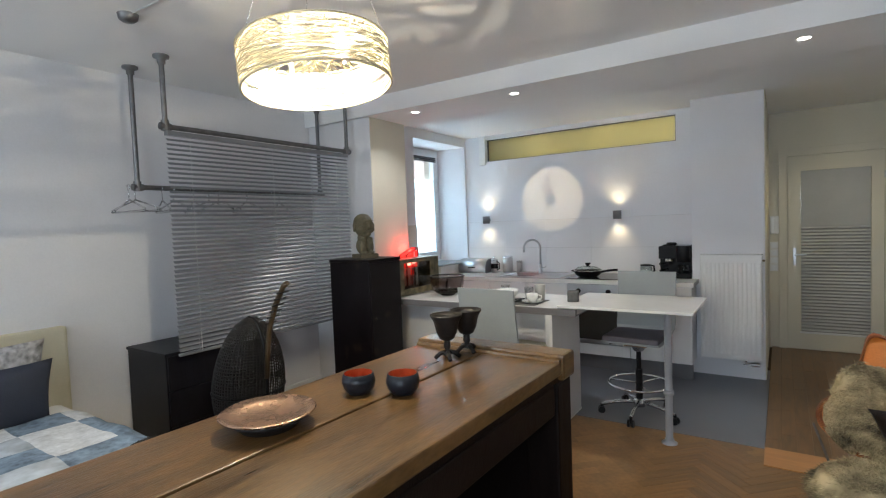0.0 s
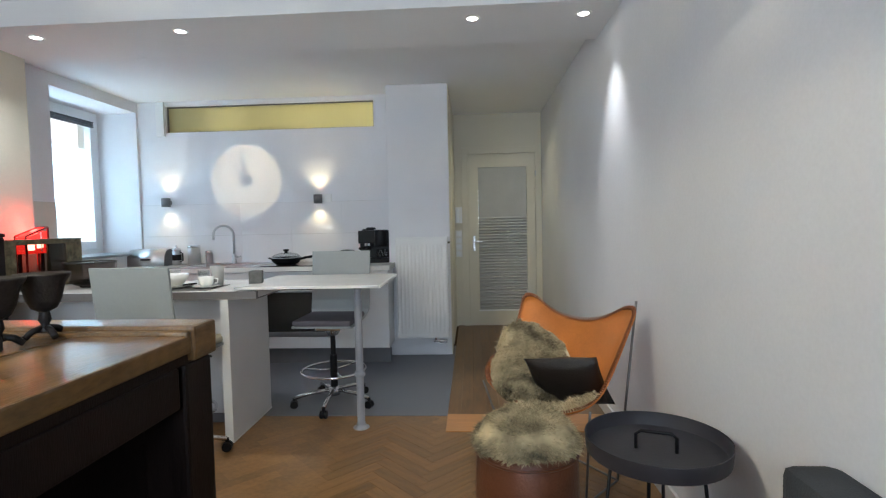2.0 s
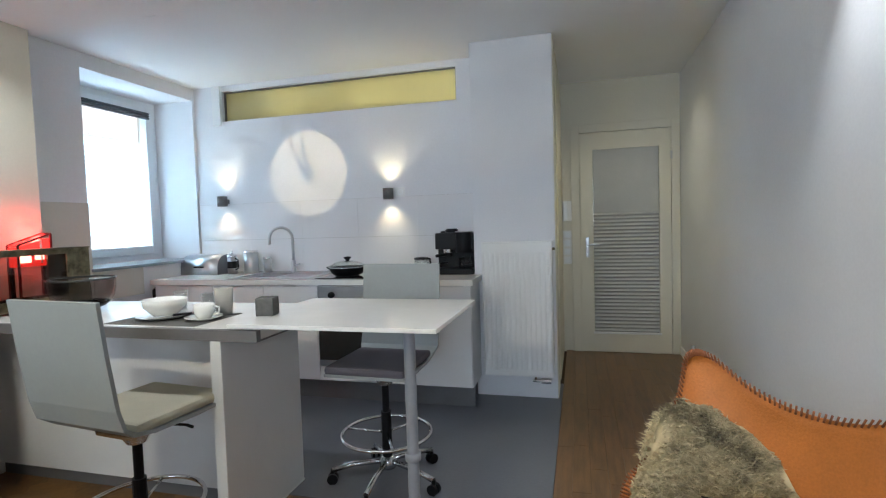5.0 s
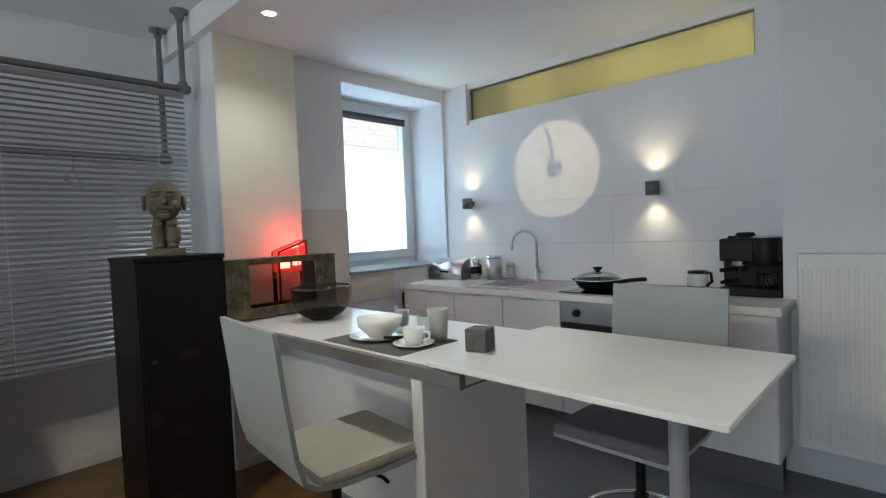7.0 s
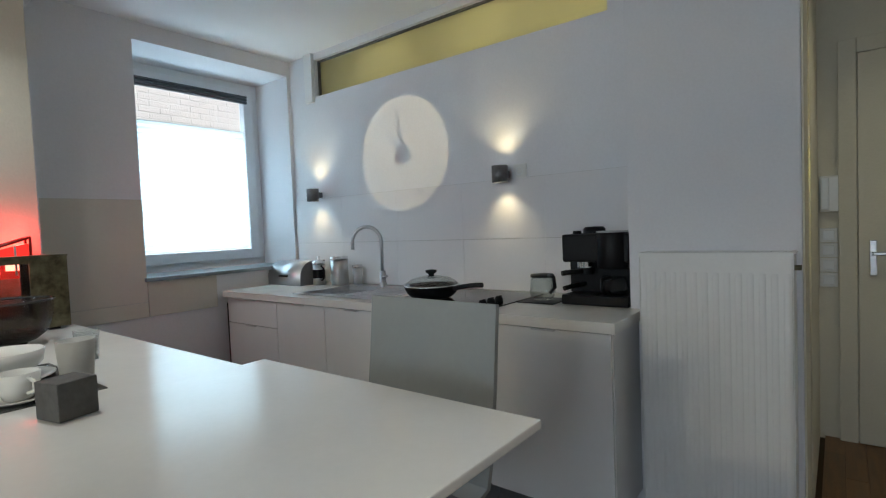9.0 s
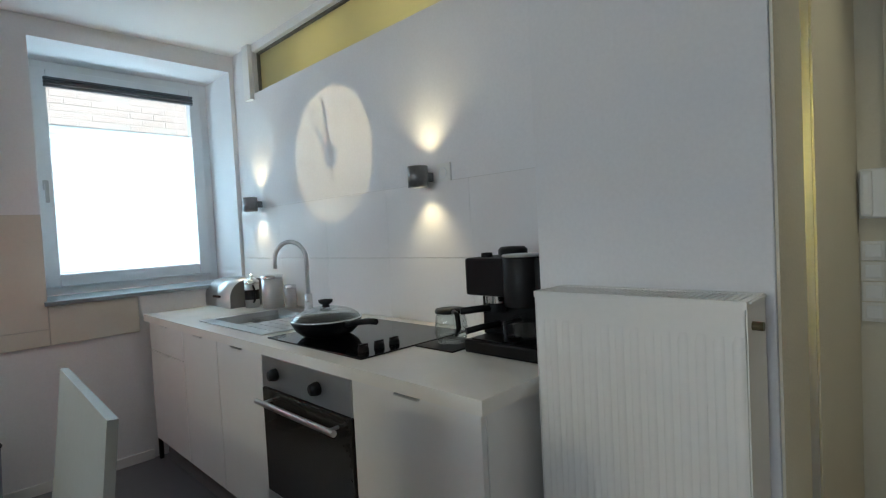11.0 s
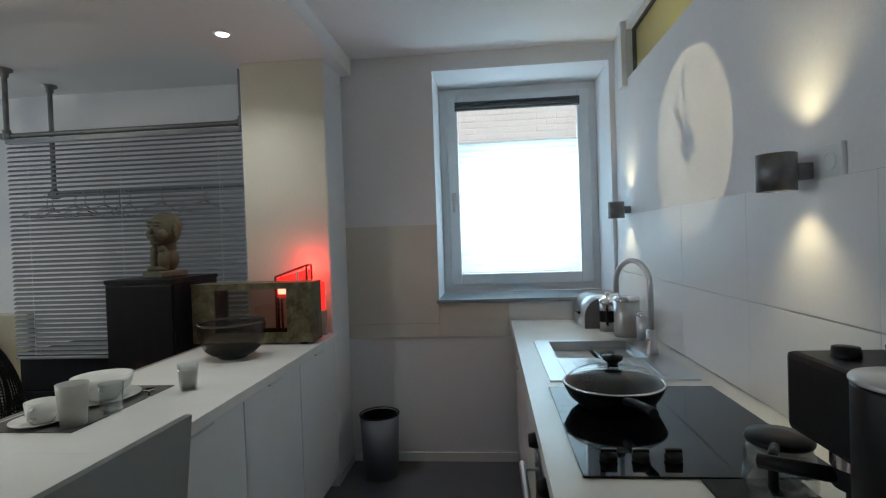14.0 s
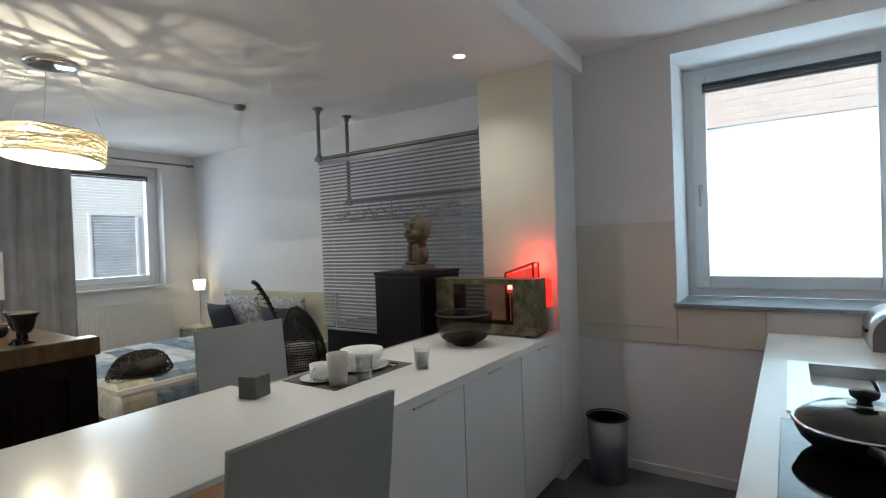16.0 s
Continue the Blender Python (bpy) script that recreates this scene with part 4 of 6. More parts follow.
radiator(rad, 0.49, 0.20, 1.152, 0.155)
vb = rod(bmesh.new(), (0.40, -0.125, 0.165), (0.47, -0.125, 0.165), 0.018)
rod(vb, (0.40, -0.125, 0.165), (0.34, -0.125, 0.165), 0.010)
rod(vb, (0.36, -0.125, 0.165), (0.36, -0.125, 0.205), 0.008)
part("valve", vb, CHROME, rad, "chrome valve")
pin = rod(bmesh.new(), (0.488, -0.12, 1.10), (0.51, -0.12, 1.10), 0.009)
part("bleed_valve", pin, BRASS, rad)

pb = thing("waste_bin", "brushed steel waste bin on the kitchen floor", "bin", pose(-3.50, 3.93, 0))
BINSTEEL = mat("dull_blue_grey_steel", (0.24, 0.25, 0.29), 0.42, 0.8, var=0.08, bump=0.02)
part("bin_wall", turned([(0, 0), (0.105, 0), (0.118, 0.38), (0.113, 0.38), (0.102, 0.012), (0, 0.012)]), BINSTEEL, pb)
part("rim", tube(circle(0.118, 36, 0.38), 0.005, 8, closed=True), BLACK, pb)
part("liner", turned([(0.1, 0.05), (0.112, 0.372)]), BLACK, pb, "dark bin liner")

# ---- bar ----
bar = thing("bar_cabinet", "white island cabinet with doors to the kitchen side", "cabinet", pose(0, 0, 0))
part("body", box(-3.355, -1.702, 3.36, 3.70, 0.08, 0.864), LACQ, bar)
part("plinth", box(-3.355, -1.702, 3.40, 3.65, 0, 0.08), PLINTH, bar)
for k in range(3):
    x = -3.345 + k * 0.55
    d = part("door", box(x + 0.003, x + 0.547, 3.70, 3.719, 0.085, 0.858, 0.002), LACQ, bar)
    part("handle", box(x + 0.22, x + 0.35, 3.719, 3.731, 0.851, 0.860, 0.002), STEEL, d, "thin steel pull")
bt = thing("bar_worktop", "white bar top with a grey edge", "worktop")
part("slab", box(-3.356, -1.48, 3.108, 3.74, 0.865, 0.905, 0.002), TOP, bt)
part("edge_strip", box(-3.05, -1.478, 3.080, 3.1075, 0.858, 0.9035, 0.001), EDGE, bt, "grey edge band")
part("under_strip", box(-1.648, -1.48, 3.108, 3.70, 0.858, 0.8645), EDGE, bt)
side = thing("bar_end_panel", "white upright panel carrying the bar top", "panel")
part("board", box(-1.70, -1.65, 3.089, 3.66, 0.012, 0.857, 0.002), LACQ, side)
part("edge_band", box(-1.70, -1.65, 3.085, 3.0885, 0.012, 0.857, 0.001), TRIM, side)
part("base_strip", box(-1.702, -1.648, 3.087, 3.662, 0, 0.012), TRIM, side)
bb = thing("bar_table", "thin white table leaf on a steel leg", "table", pose(0, 0, 0))
part("tabletop", box(-1.605, -0.748, 3.07, 3.755, 0.914, 0.931, 0.003), TOP, bb)
part("under_board", box(-1.56, -0.80, 3.14, 3.70, 0.9055, 0.9135), PLINTH, bb, "grey board under the leaf")
lg = rod(bmesh.new(), (-0.935, 3.32, 0), (-0.935, 3.32, 0.905), 0.024, seg=20)
lg = part("leg", lg, PAINTGREY, bb, "grey steel leg")
part("foot_flange", turned([(0.05, 0), (0.05, 0.006), (0.03, 0.012), (0.03, 0.03)], at=(-0.935, 3.32, 0)), PAINTGREY, lg)
part("collar", turned([(0.025, 0.33), (0.033, 0.333), (0.033, 0.36), (0.025, 0.363)], at=(-0.935, 3.32, 0)), PAINTGREY, lg)
part("top_plate", turned([(0.025, 0.88), (0.05, 0.899), (0.05, 0.905)], at=(-0.935, 3.32, 0)), GALV, lg)


def bar_stool(m, label, cushion_mat):
    """A swivel stool: the seat looks towards +y."""
    st = thing("bar_stool", label, "stool", m, "stools at the bar")
    prof = [(0.24, 0.60), (0.10, 0.595), (-0.08, 0.60), (-0.16, 0.615), (-0.205, 0.65), (-0.225, 0.72), (-0.25, 0.90), (-0.27, 1.085)]
    bm = bmesh.new()
    rings = []
    for k, (y, z) in enumerate(prof):
        a, b = prof[max(k - 1, 0)], prof[min(k + 1, len(prof) - 1)]
        t = Vector((0, b[0] - a[0], b[1] - a[1])).normalized()
        nrm = Vector((0, -t.z, t.y)) * 0.007
        w = 0.205 if k < 4 else 0.222
        rings.append([bm.verts.new((x * w, y + s * nrm.y, z + s * nrm.z)) for x, s in ((-1, -1), (1, -1), (1, 1), (-1, 1))])
    for a, b in zip(rings, rings[1:]):
        for j in range(4):
            bm.faces.new((a[j], a[(j + 1) % 4], b[(j + 1) % 4], b[j]))
    bm.faces.new(rings[0])
    bm.faces.new(rings[-1][::-1])
    part("seat_shell", bm, PLY, st, "bent plywood shell, painted grey")
    part("seat_pad", box(-0.2, 0.2, -0.15, 0.25, 0.606, 0.646, 0.016), cushion_mat, st)
    uf = box(-0.09, 0.09, -0.1, 0.12, 0.552, 0.592, 0.012)
    rod(uf, (0, 0, 0.50), (0, 0, 0.56), 0.035, 0.07)
    part("seat_carrier", uf, ALU, st)
    part("lever", tube([(0.05, 0.05, 0.56), (0.17, 0.08, 0.555), (0.20, 0.08, 0.55)], 0.006), BLACK, st)
    part("gas_column", rod(rod(bmesh.new(), (0, 0, 0.10), (0, 0, 0.36), 0.026), (0, 0, 0.36), (0, 0, 0.52), 0.018), BLACK, st)
    ring = part("foot_ring", tube(circle(0.225, 48, 0.25), 0.009, 8, closed=True), CHROME, st)
    for k in range(3):
        a = 2.1 * k
        part("ring_spoke", tube([(0.025 * math.cos(a), 0.025 * math.sin(a), 0.25), (0.222 * math.cos(a), 0.222 * math.sin(a), 0.25)], 0.006), CHROME, ring)
    part("hub", turned([(0, 0.07), (0.04, 0.07), (0.045, 0.10), (0.03, 0.13), (0, 0.13)]), ALU, st)
    for k in range(5):
        a = 2 * math.pi * k / 5 + 0.35
        c, s = math.cos(a), math.sin(a)
        lgb = part("star_arm", tube([(0.03 * c, 0.03 * s, 0.105), (0.17 * c, 0.17 * s, 0.095), (0.28 * c, 0.28 * s, 0.07)], 0.014), ALU, st)
        cs = rod(bmesh.new(), (0.28 * c - 0.022 * s, 0.28 * s + 0.022 * c, 0.027), (0.28 * c - 0.006 * s, 0.28 * s + 0.006 * c, 0.027), 0.027, seg=18)
        rod(cs, (0.28 * c + 0.022 * s, 0.28 * s - 0.022 * c, 0.027), (0.28 * c + 0.006 * s, 0.28 * s - 0.006 * c, 0.027), 0.027, seg=18)
        rod(cs, (0.28 * c, 0.28 * s, 0.03), (0.28 * c, 0.28 * s, 0.075), 0.010)
        part("caster", cs, BLACK, lgb, "black twin caster")
    return st


bar_stool(pose(-1.91, 2.915, 0, 0, 0, -6), "grey plywood swivel stool with beige felt seat pad", BEIGEFELT)
bar_stool(pose(-1.22, 3.745, 0, 0, 0, 178), "grey plywood swivel stool with dark grey felt pad", FELT)

# things on the bar
Z = 0.905
solid("placemat", box(-2.275, -1.80, 3.125, 3.43, Z, Z + 0.003), MAT, "dark grey woven placemat on the bar", "placemat")
pl = thing("soup_plate", "white plate under a bowl on the placemat", "plate", pose(-2.10, 3.28, Z + 0.003))
part("dish", turned([(0, 0), (0.075, 0), (0.118, 0.014), (0.121, 0.017), (0.073, 0.005), (0, 0.005)]), CERAMIC, pl)
bo = thing("cereal_bowl", "white ceramic bowl on a plate", "bowl", pose(-2.10, 3.285, Z + 0.009))
part("bowl", turned([(0, 0), (0.045, 0), (0.05, 0.008), (0.088, 0.045), (0.095, 0.08), (0.091, 0.08), (0.083, 0.045), (0.045, 0.012), (0, 0.012)]), CERAMIC, bo)
kn = thing("knife", "black table knife across the plate", "cutlery", pose(-2.02, 3.22, Z + 0.022, 0, -4, 20))
part("blade", box(-0.09, 0.02, -0.008, 0.008, 0, 0.003, 0.001), STEEL, kn)
part("grip", box(0.02, 0.10, -0.009, 0.009, -0.002, 0.008, 0.003), BLACK, kn)
sa = thing("saucer", "white saucer under the cup", "saucer", pose(-1.875, 3.265, Z + 0.003))
part("dish", turned([(0, 0), (0.045, 0), (0.078, 0.012), (0.08, 0.015), (0.044, 0.005), (0, 0.005)]), CERAMIC, sa)
cu = thing("coffee_cup", "white ceramic cup on a saucer", "cup", pose(-1.875, 3.27, Z + 0.009))
part("cup_wall", turned([(0, 0), (0.03, 0), (0.042, 0.025), (0.045, 0.062), (0.042, 0.062), (0.039, 0.026), (0.028, 0.005), (0, 0.005)]), CERAMIC, cu)
part("handle", tube([(0.04, 0.01, 0.052), (0.066, 0.016, 0.046), (0.064, 0.016, 0.024), (0.038, 0.01, 0.016)], 0.005), CERAMIC, cu)
mu = thing("tall_mug", "tall grey ceramic mug without handle", "mug", pose(-1.86, 3.385, Z + 0.003))
part("cup_wall", turned([(0, 0), (0.034, 0), (0.043, 0.125), (0.039, 0.125), (0.031, 0.006), (0, 0.006)]), GREYCERAMIC, mu)
gl = thing("drinking_glass", "small clear glass tumbler on the bar", "glass", pose(-1.97, 3.42, Z + 0.003), "tumblers")
part("tumbler", turned([(0, 0), (0.03, 0), (0.036, 0.095), (0.034, 0.095), (0.028, 0.008), (0, 0.008)]), GLASS, gl)
copy_thing(gl, pose(-2.225, 3.52, Z))
ca = thing("candle", "grey wax candle inside the tumbler", "candle", pose(-2.225, 3.52, Z + 0.0085))
part("wax", turned([(0, 0), (0.027, 0), (0.031, 0.065), (0, 0.065)]), GREYCERAMIC, ca)
sp = thing("spoon", "bright steel spoon on the placemat", "cutlery", pose(-2.19, 3.39, Z + 0.004, 0, 0, 35))
part("spoon_bowl", turned([(0, 0.0), (0.018, 0.004), (0.02, 0.01), (0, 0.006)]), CHROME, sp)
part("stem", box(0.015, 0.10, -0.003, 0.003, 0.004, 0.007, 0.001), CHROME, sp)
solid("stone_cube", box(-0.038, 0.038, -0.038, 0.038, 0, 0.076, 0.003), CUBE, "dark grey cube on the bar table", "ornament", pose(-1.56, 3.28, 0.931, 0, 0, 14))
gw = thing("glass_bowl", "smoked glass bowl standing on the bar", "bowl", pose(-2.74, 3.42, Z))
part("bowl", turned([(0.122, 0.044), (0.138, 0.074), (0.147, 0.11), (0.15, 0.165)], 48), SMOKED, gw)
part("thick_base", turned([(0, 0.010), (0.06, 0.010), (0.095, 0.022), (0.122, 0.044), (0.116, 0.050), (0.09, 0.030), (0.058, 0.018), (0, 0.018)], 48), THICKGLASS, gw, "thick dark glass base")
part("inner_wall", turned([(0, 0.024), (0.055, 0.024), (0.088, 0.036), (0.113, 0.057), (0.128, 0.085), (0.137, 0.118), (0.142, 0.165)], 48), SMOKED, gw)
part("rim", tube(circle(0.15, 48, 0.167), 0.005, 8, closed=True), SMOKE, gw)
part("foot", turned([(0, 0), (0.058, 0), (0.066, 0.006), (0.06, 0.0095), (0, 0.0095)], 40), SMOKE, gw, "thick dark glass foot")

fp = thing("tabletop_fireplace", "patinated brass tabletop fireplace with a glazed opening", "fireplace", pose(-3.02, 3.05, Z))
for name, x0, x1 in (("back_frame", -0.150, -0.140), ("front_frame", -0.010, 0.0)):
    fr = bmesh.new()
    for y0, y1, z0, z1 in ((0.0, 0.125, 0.012, 0.318), (0.52, 0.655, 0.012, 0.318), (0.125, 0.52, 0.012, 0.065), (0.125, 0.52, 0.292, 0.318)):
        bx(fr, x0, x1, y0, y1, z0, z1, 0.001)
    part(name, fr, BRASS, fp)
part("top_plate", box(-0.152, 0.003, -0.003, 0.658, 0.318, 0.325, 0.002), BRASS, fp, "worn brass top plate")
part("floor_plate", box(-0.14, -0.01, 0.0, 0.655, 0.012, 0.02), BLACK, fp)
for y in (0.0, 0.647):
    part("end_plate", box(-0.14, -0.01, y, y + 0.008, 0.02, 0.318), BRASS, fp)
# black sheet standing for the shadow inside the box
part("inner_shade_plate", box(-0.138, -0.012, 0.112, 0.118, 0.02, 0.318), BLACK, fp)
part("glass_pane", box(-0.0075, -0.0035, 0.12, 0.525, 0.06, 0.296), PANE, fp, "smoked glass pane")
for y in (0.05, 0.6):
    part("foot", box(-0.13, -0.02, y - 0.02, y + 0.02, 0, 0.0125), BLACK, fp)
lr = thing("red_lantern", "glowing red acrylic lantern standing behind the fireplace", "lamp", pose(-3.235, 3.42, Z))
bm = box(-0.035, 0.035, 0.02, 0.20, 0.225, 0.330, 0.006)
for v in bm.verts:
    v.co.z += 0.05 * v.co.y / 0.20 if v.co.z > 0.3 else 0
part("glow_box", bm, RED, lr)
for y, z, w, h in ((0.06, 0.268, 0.030, 0.020), (0.135, 0.275, 0.026, 0.014)):
    part("lamp_core", box(0.034, 0.039, y - w, y + w, z - h, z + h, 0.003), REDCORE, lr, "bright lamp core")
fr = box(-0.04, 0.04, -0.01, 0.21, 0.0, 0.012, 0.003)
for y in (0.01, 0.19):
    bx(fr, -0.008, 0.008, y - 0.008, y + 0.008, 0.011, 0.226, 0.001)
part("stand", fr, BLACK, lr)
part("side_bar", box(0.034, 0.040, 0.142, 0.150, 0.24, 0.372, 0.001), TRIM, lr)
for y in (0.02, 0.20):
    part("frame_post", box(-0.040, -0.030, y - 0.005, y + 0.005, 0.012, 0.345 + 0.06 * (y > 0.1), 0.001), DARKRED, lr, "dark red frame post")
    part("frame_post", box(0.036, 0.046, y - 0.005, y + 0.005, 0.012, 0.345 + 0.06 * (y > 0.1), 0.001), DARKRED, lr, "dark red frame post")
for x in (-0.035, 0.041):
    part("roof_bar", tube([(x, 0.02, 0.345), (x, 0.20, 0.405)], 0.006, 6), DARKRED, lr, "slanting dark red roof bar")
roof = bmesh.new()
low = [[roof.verts.new((x, y, z - d)) for x, y, z in ((-0.034, 0.02, 0.345), (0.040, 0.02, 0.345), (0.040, 0.20, 0.405), (-0.034, 0.20, 0.405))] for d in (0.0, 0.006)]
roof.faces.new(low[0])
roof.faces.new(low[1][::-1])
for k in range(4):
    roof.faces.new((low[0][k], low[0][(k + 1) % 4], low[1][(k + 1) % 4], low[1][k]))
part("roof_sheet", roof, RED, lr, "slanting red acrylic roof")
part("ridge_bar", tube([(-0.035, 0.20, 0.405), (0.041, 0.20, 0.405)], 0.006, 6), DARKRED, lr)
lr2 = thing("red_candle_lamp", "small red glowing candle lamp behind the fireplace", "lamp", pose(-3.30, 3.665, Z))
part("glow", turned([(0.0, 0.14), (0.02, 0.14), (0.02, 0.30), (0.0, 0.31)]), RED, lr2)
part("holder", turned([(0, 0), (0.026, 0), (0.028, 0.14), (0, 0.14)]), GREYCERAMIC, lr2)

# ---- tall cabinet with carving ----
tc = thing("tall_cabinet", "tall dark cabinet with worn brown-black lacquer", "cabinet", pose(-3.35, 2.63, 0))
part("body", box(0, 0.415, 0, 0.38, 0.0, 1.25, 0.004), WORNBLACK, tc)
part("top", box(-0.004, 0.42, -0.004, 0.385, 1.25, 1.272, 0.003), WORNBLACK, tc)
d = part("door", box(0.412, 0.424, 0.008, 0.372, 0.04, 1.24, 0.003), WORNBLACK, tc)
part("knob", turned([(0.008, 0), (0.012, 0.015), (0, 0.02)], at=(0.424, 0.05, 0.8)), IRON, d)

st = bmesh.new()
for c, s in (((0, 0, 0.262), (0.083, 0.078, 0.094)), ((-0.012, 0, 0.285), (0.078, 0.079, 0.078)), ((0.045, 0.036, 0.238), (0.036, 0.034, 0.034)),
             ((0.045, -0.036, 0.238), (0.036, 0.034, 0.034)), ((0.055, 0, 0.195), (0.028, 0.034, 0.024)), ((0.084, 0, 0.256), (0.016, 0.015, 0.018)),
             ((0.077, 0, 0.226), (0.012, 0.030, 0.007)), ((0.075, 0, 0.209), (0.012, 0.026, 0.007)), ((0.072, 0.03, 0.286), (0.014, 0.022, 0.007)),
             ((0.072, -0.03, 0.286), (0.014, 0.022, 0.007)), ((0.070, 0.03, 0.305), (0.014, 0.024, 0.006)), ((0.070, -0.03, 0.305), (0.014, 0.024, 0.006)),
             ((0.0, 0.083, 0.262), (0.018, 0.014, 0.030)), ((0.002, -0.083, 0.262), (0.018, 0.014, 0.030)), ((0.004, 0.086, 0.232), (0.011, 0.011, 0.016)),
             ((0.004, -0.086, 0.232), (0.011, 0.011, 0.016)), ((-0.01, 0, 0.165), (0.045, 0.052, 0.05)), ((-0.01, 0, 0.10), (0.055, 0.066, 0.075)),
             ((0.036, 0.032, 0.095), (0.032, 0.030, 0.072)), ((0.036, -0.032, 0.095), (0.032, 0.030, 0.072)), ((0.045, 0.030, 0.152), (0.022, 0.024, 0.022)),
             ((0.045, -0.030, 0.152), (0.022, 0.024, 0.022)), ((0.055, 0.030, 0.046), (0.036, 0.026, 0.016)), ((0.055, -0.030, 0.046), (0.036, 0.026, 0.016))):
    bmesh.ops.create_uvsphere(st, u_segments=20, v_segments=12, radius=1, matrix=Matrix.Translation(c) @ Matrix.Diagonal((*s, 1)))
for f in st.faces:
    f.smooth = True
bx(st, -0.072, 0.088, -0.082, 0.082, 0, 0.036, 0.008)
solid("stone_carving", st, STATUE, "weathered stone carving of a laughing seated figure", "statue", pose(-3.15, 2.83, 1.272, 0, 0, -20))

# ---- pipe rails and blind ----


def pipe_rail(x, y0, y1, z, label):
    rl = thing("pipe_rail", label, "clothes rail", None, "ceiling pipe rails")
    part("rail", rod(bmesh.new(), (x, y0 - 0.03, z), (x, y1 + 0.03, z), 0.017), GALV, rl)
    for y in (y0, y1):
        ps = part("post", rod(bmesh.new(), (x, y, z), (x, y, 2.65), 0.016), GALV, rl)
        part("flange", turned([(0.019, 2.60), (0.024, 2.605), (0.026, 2.63), (0.048, 2.64), (0.048, 2.655)], at=(x, y, 0)), GALV, ps)
        part("tee", rod(rod(bmesh.new(), (x, y, z - 0.026), (x, y, z + 0.04), 0.024), (x, y - 0.035, z), (x, y + 0.035, z), 0.023), GALV, ps)
    return rl


pipe_rail(-3.56, 1.475, 3.10, 2.21, "galvanised ceiling pipe rail carrying the blind")
pipe_rail(-3.925, 1.46, 3.10, 1.85, "galvanised ceiling pipe rail for clothes hangers")
vb = thing("venetian_blind", "grey aluminium venetian blind hung from a pipe", "blind", pose(-3.56, 1.475, 0))
part("head_rail", box(-0.02, 0.02, 0, 1.62, 2.155, 2.185, 0.003), SLAT, vb)
sl = bmesh.new()
rows = []
for k in range(5):
    u = k / 4 - 0.5
    rows.append([sl.verts.new((u * 0.029, y, 0.0035 * (1 - (2 * u) ** 2))) for y in (0.0, 1.62)])
for a, b in zip(rows, rows[1:]):
    sl.faces.new((a[0], a[1], b[1], b[0])).smooth = True
first = part("slat", sl, SLAT, vb)
first.matrix_local = pose(0, 0, 2.13, 0, 38, 0)
for k in range(1, 46):
    o = new("slat", first.data)
    o.parent = vb
    o.matrix_local = pose(0, 0, 2.13 - 0.0303 * k, 0, 38 + random.uniform(-0.5, 0.5), 0)
part("bottom_rail", box(-0.014, 0.014, 0, 1.62, 0.728, 0.745, 0.004), SLAT, vb, "bottom rail")
for y in (0.15, 0.8, 1.47):
    part("ladder_cord", box(-0.0155, -0.0145, y - 0.001, y + 0.001, 0.74, 2.16), TRIM, vb)
    part("ladder_cord", box(0.0145, 0.0155, y - 0.001, y + 0.001, 0.74, 2.16), TRIM, vb)
hg = thing("clothes_hanger", "wire clothes hanger on the pipe rail", "hanger", pose(-3.925, 1.40, 1.866), "hangers on the rail")
part("hook", tube([(0.0, 0, -0.10), (0, 0, -0.05)] + [(0.019 * math.sin(a), 0, -0.019 * math.cos(a) * -1 - 0.016) for a in (math.pi * k / 8 for k in range(-4, 7))], 0.003, 6), CHROME, hg)
part("shoulder_wire", tube([(0, 0, -0.10), (0.20, 0, -0.165), (0.205, 0, -0.18), (-0.205, 0, -0.18), (-0.20, 0, -0.165), (0, 0, -0.10)], 0.006, 6), CHROME, hg)
for k, y in enumerate((1.44, 1.62, 1.70, 1.85, 1.97, 2.05, 2.3, 2.62)):
    copy_thing(hg, pose(-3.925, y, 1.866, 0, 0, random.uniform(-25, 25)))
dr = thing("chest_of_drawers", "low black chest of drawers under the clothes rail", "chest", pose(-4.13, 1.42, 0))
part("body", box(0, 0.50, 0, 0.75, 0.0, 0.73, 0.004), BLUEBLACK, dr)
part("top", box(-0.004, 0.51, -0.008, 0.758, 0.73, 0.75, 0.003), BLUEBLACK, dr)
for k in range(3):
    part("drawer", box(0.498, 0.51, 0.01, 0.74, 0.03 + 0.235 * k, 0.255 + 0.235 * k, 0.003), BLUEBLACK, dr)
so = thing("wall_socket_strip", "white double socket low on the wall", "socket", pose(XW, 2.45, 0.22))
part("plate", box(0, 0.012, -0.08, 0.08, 0, 0.08, 0.004), TRIM, so)
for y in (-0.04, 0.04):
    bm = turned([(0.022, 0), (0.022, 0.003), (0.018, 0.003), (0.017, 0)])
    bmesh.ops.transform(bm, matrix=pose(0.0115, y, 0.04, 0, 90, 0), verts=bm.verts)
    part("insert", bm, FRAME, so)

# ---- string instrument ----
ins = thing("string_instrument", "dark woven folk string instrument leaning on a stand", "instrument", pose(-3.11, 1.67, 0))
LEAN = pose(0, 0, 0.60, 0, 7, 0)


def shell(a, z, grow=0.0):
    """The pear-shaped body: turn a, height z from its middle."""
    r = math.sqrt(max(0.0, 1 - (z / 0.39) ** 2)) * (1 - 0.12 * z / 0.39)
    return LEAN @ Vector(((0.17 + grow) * r * math.cos(a), (0.235 + grow) * r * math.sin(a), z))


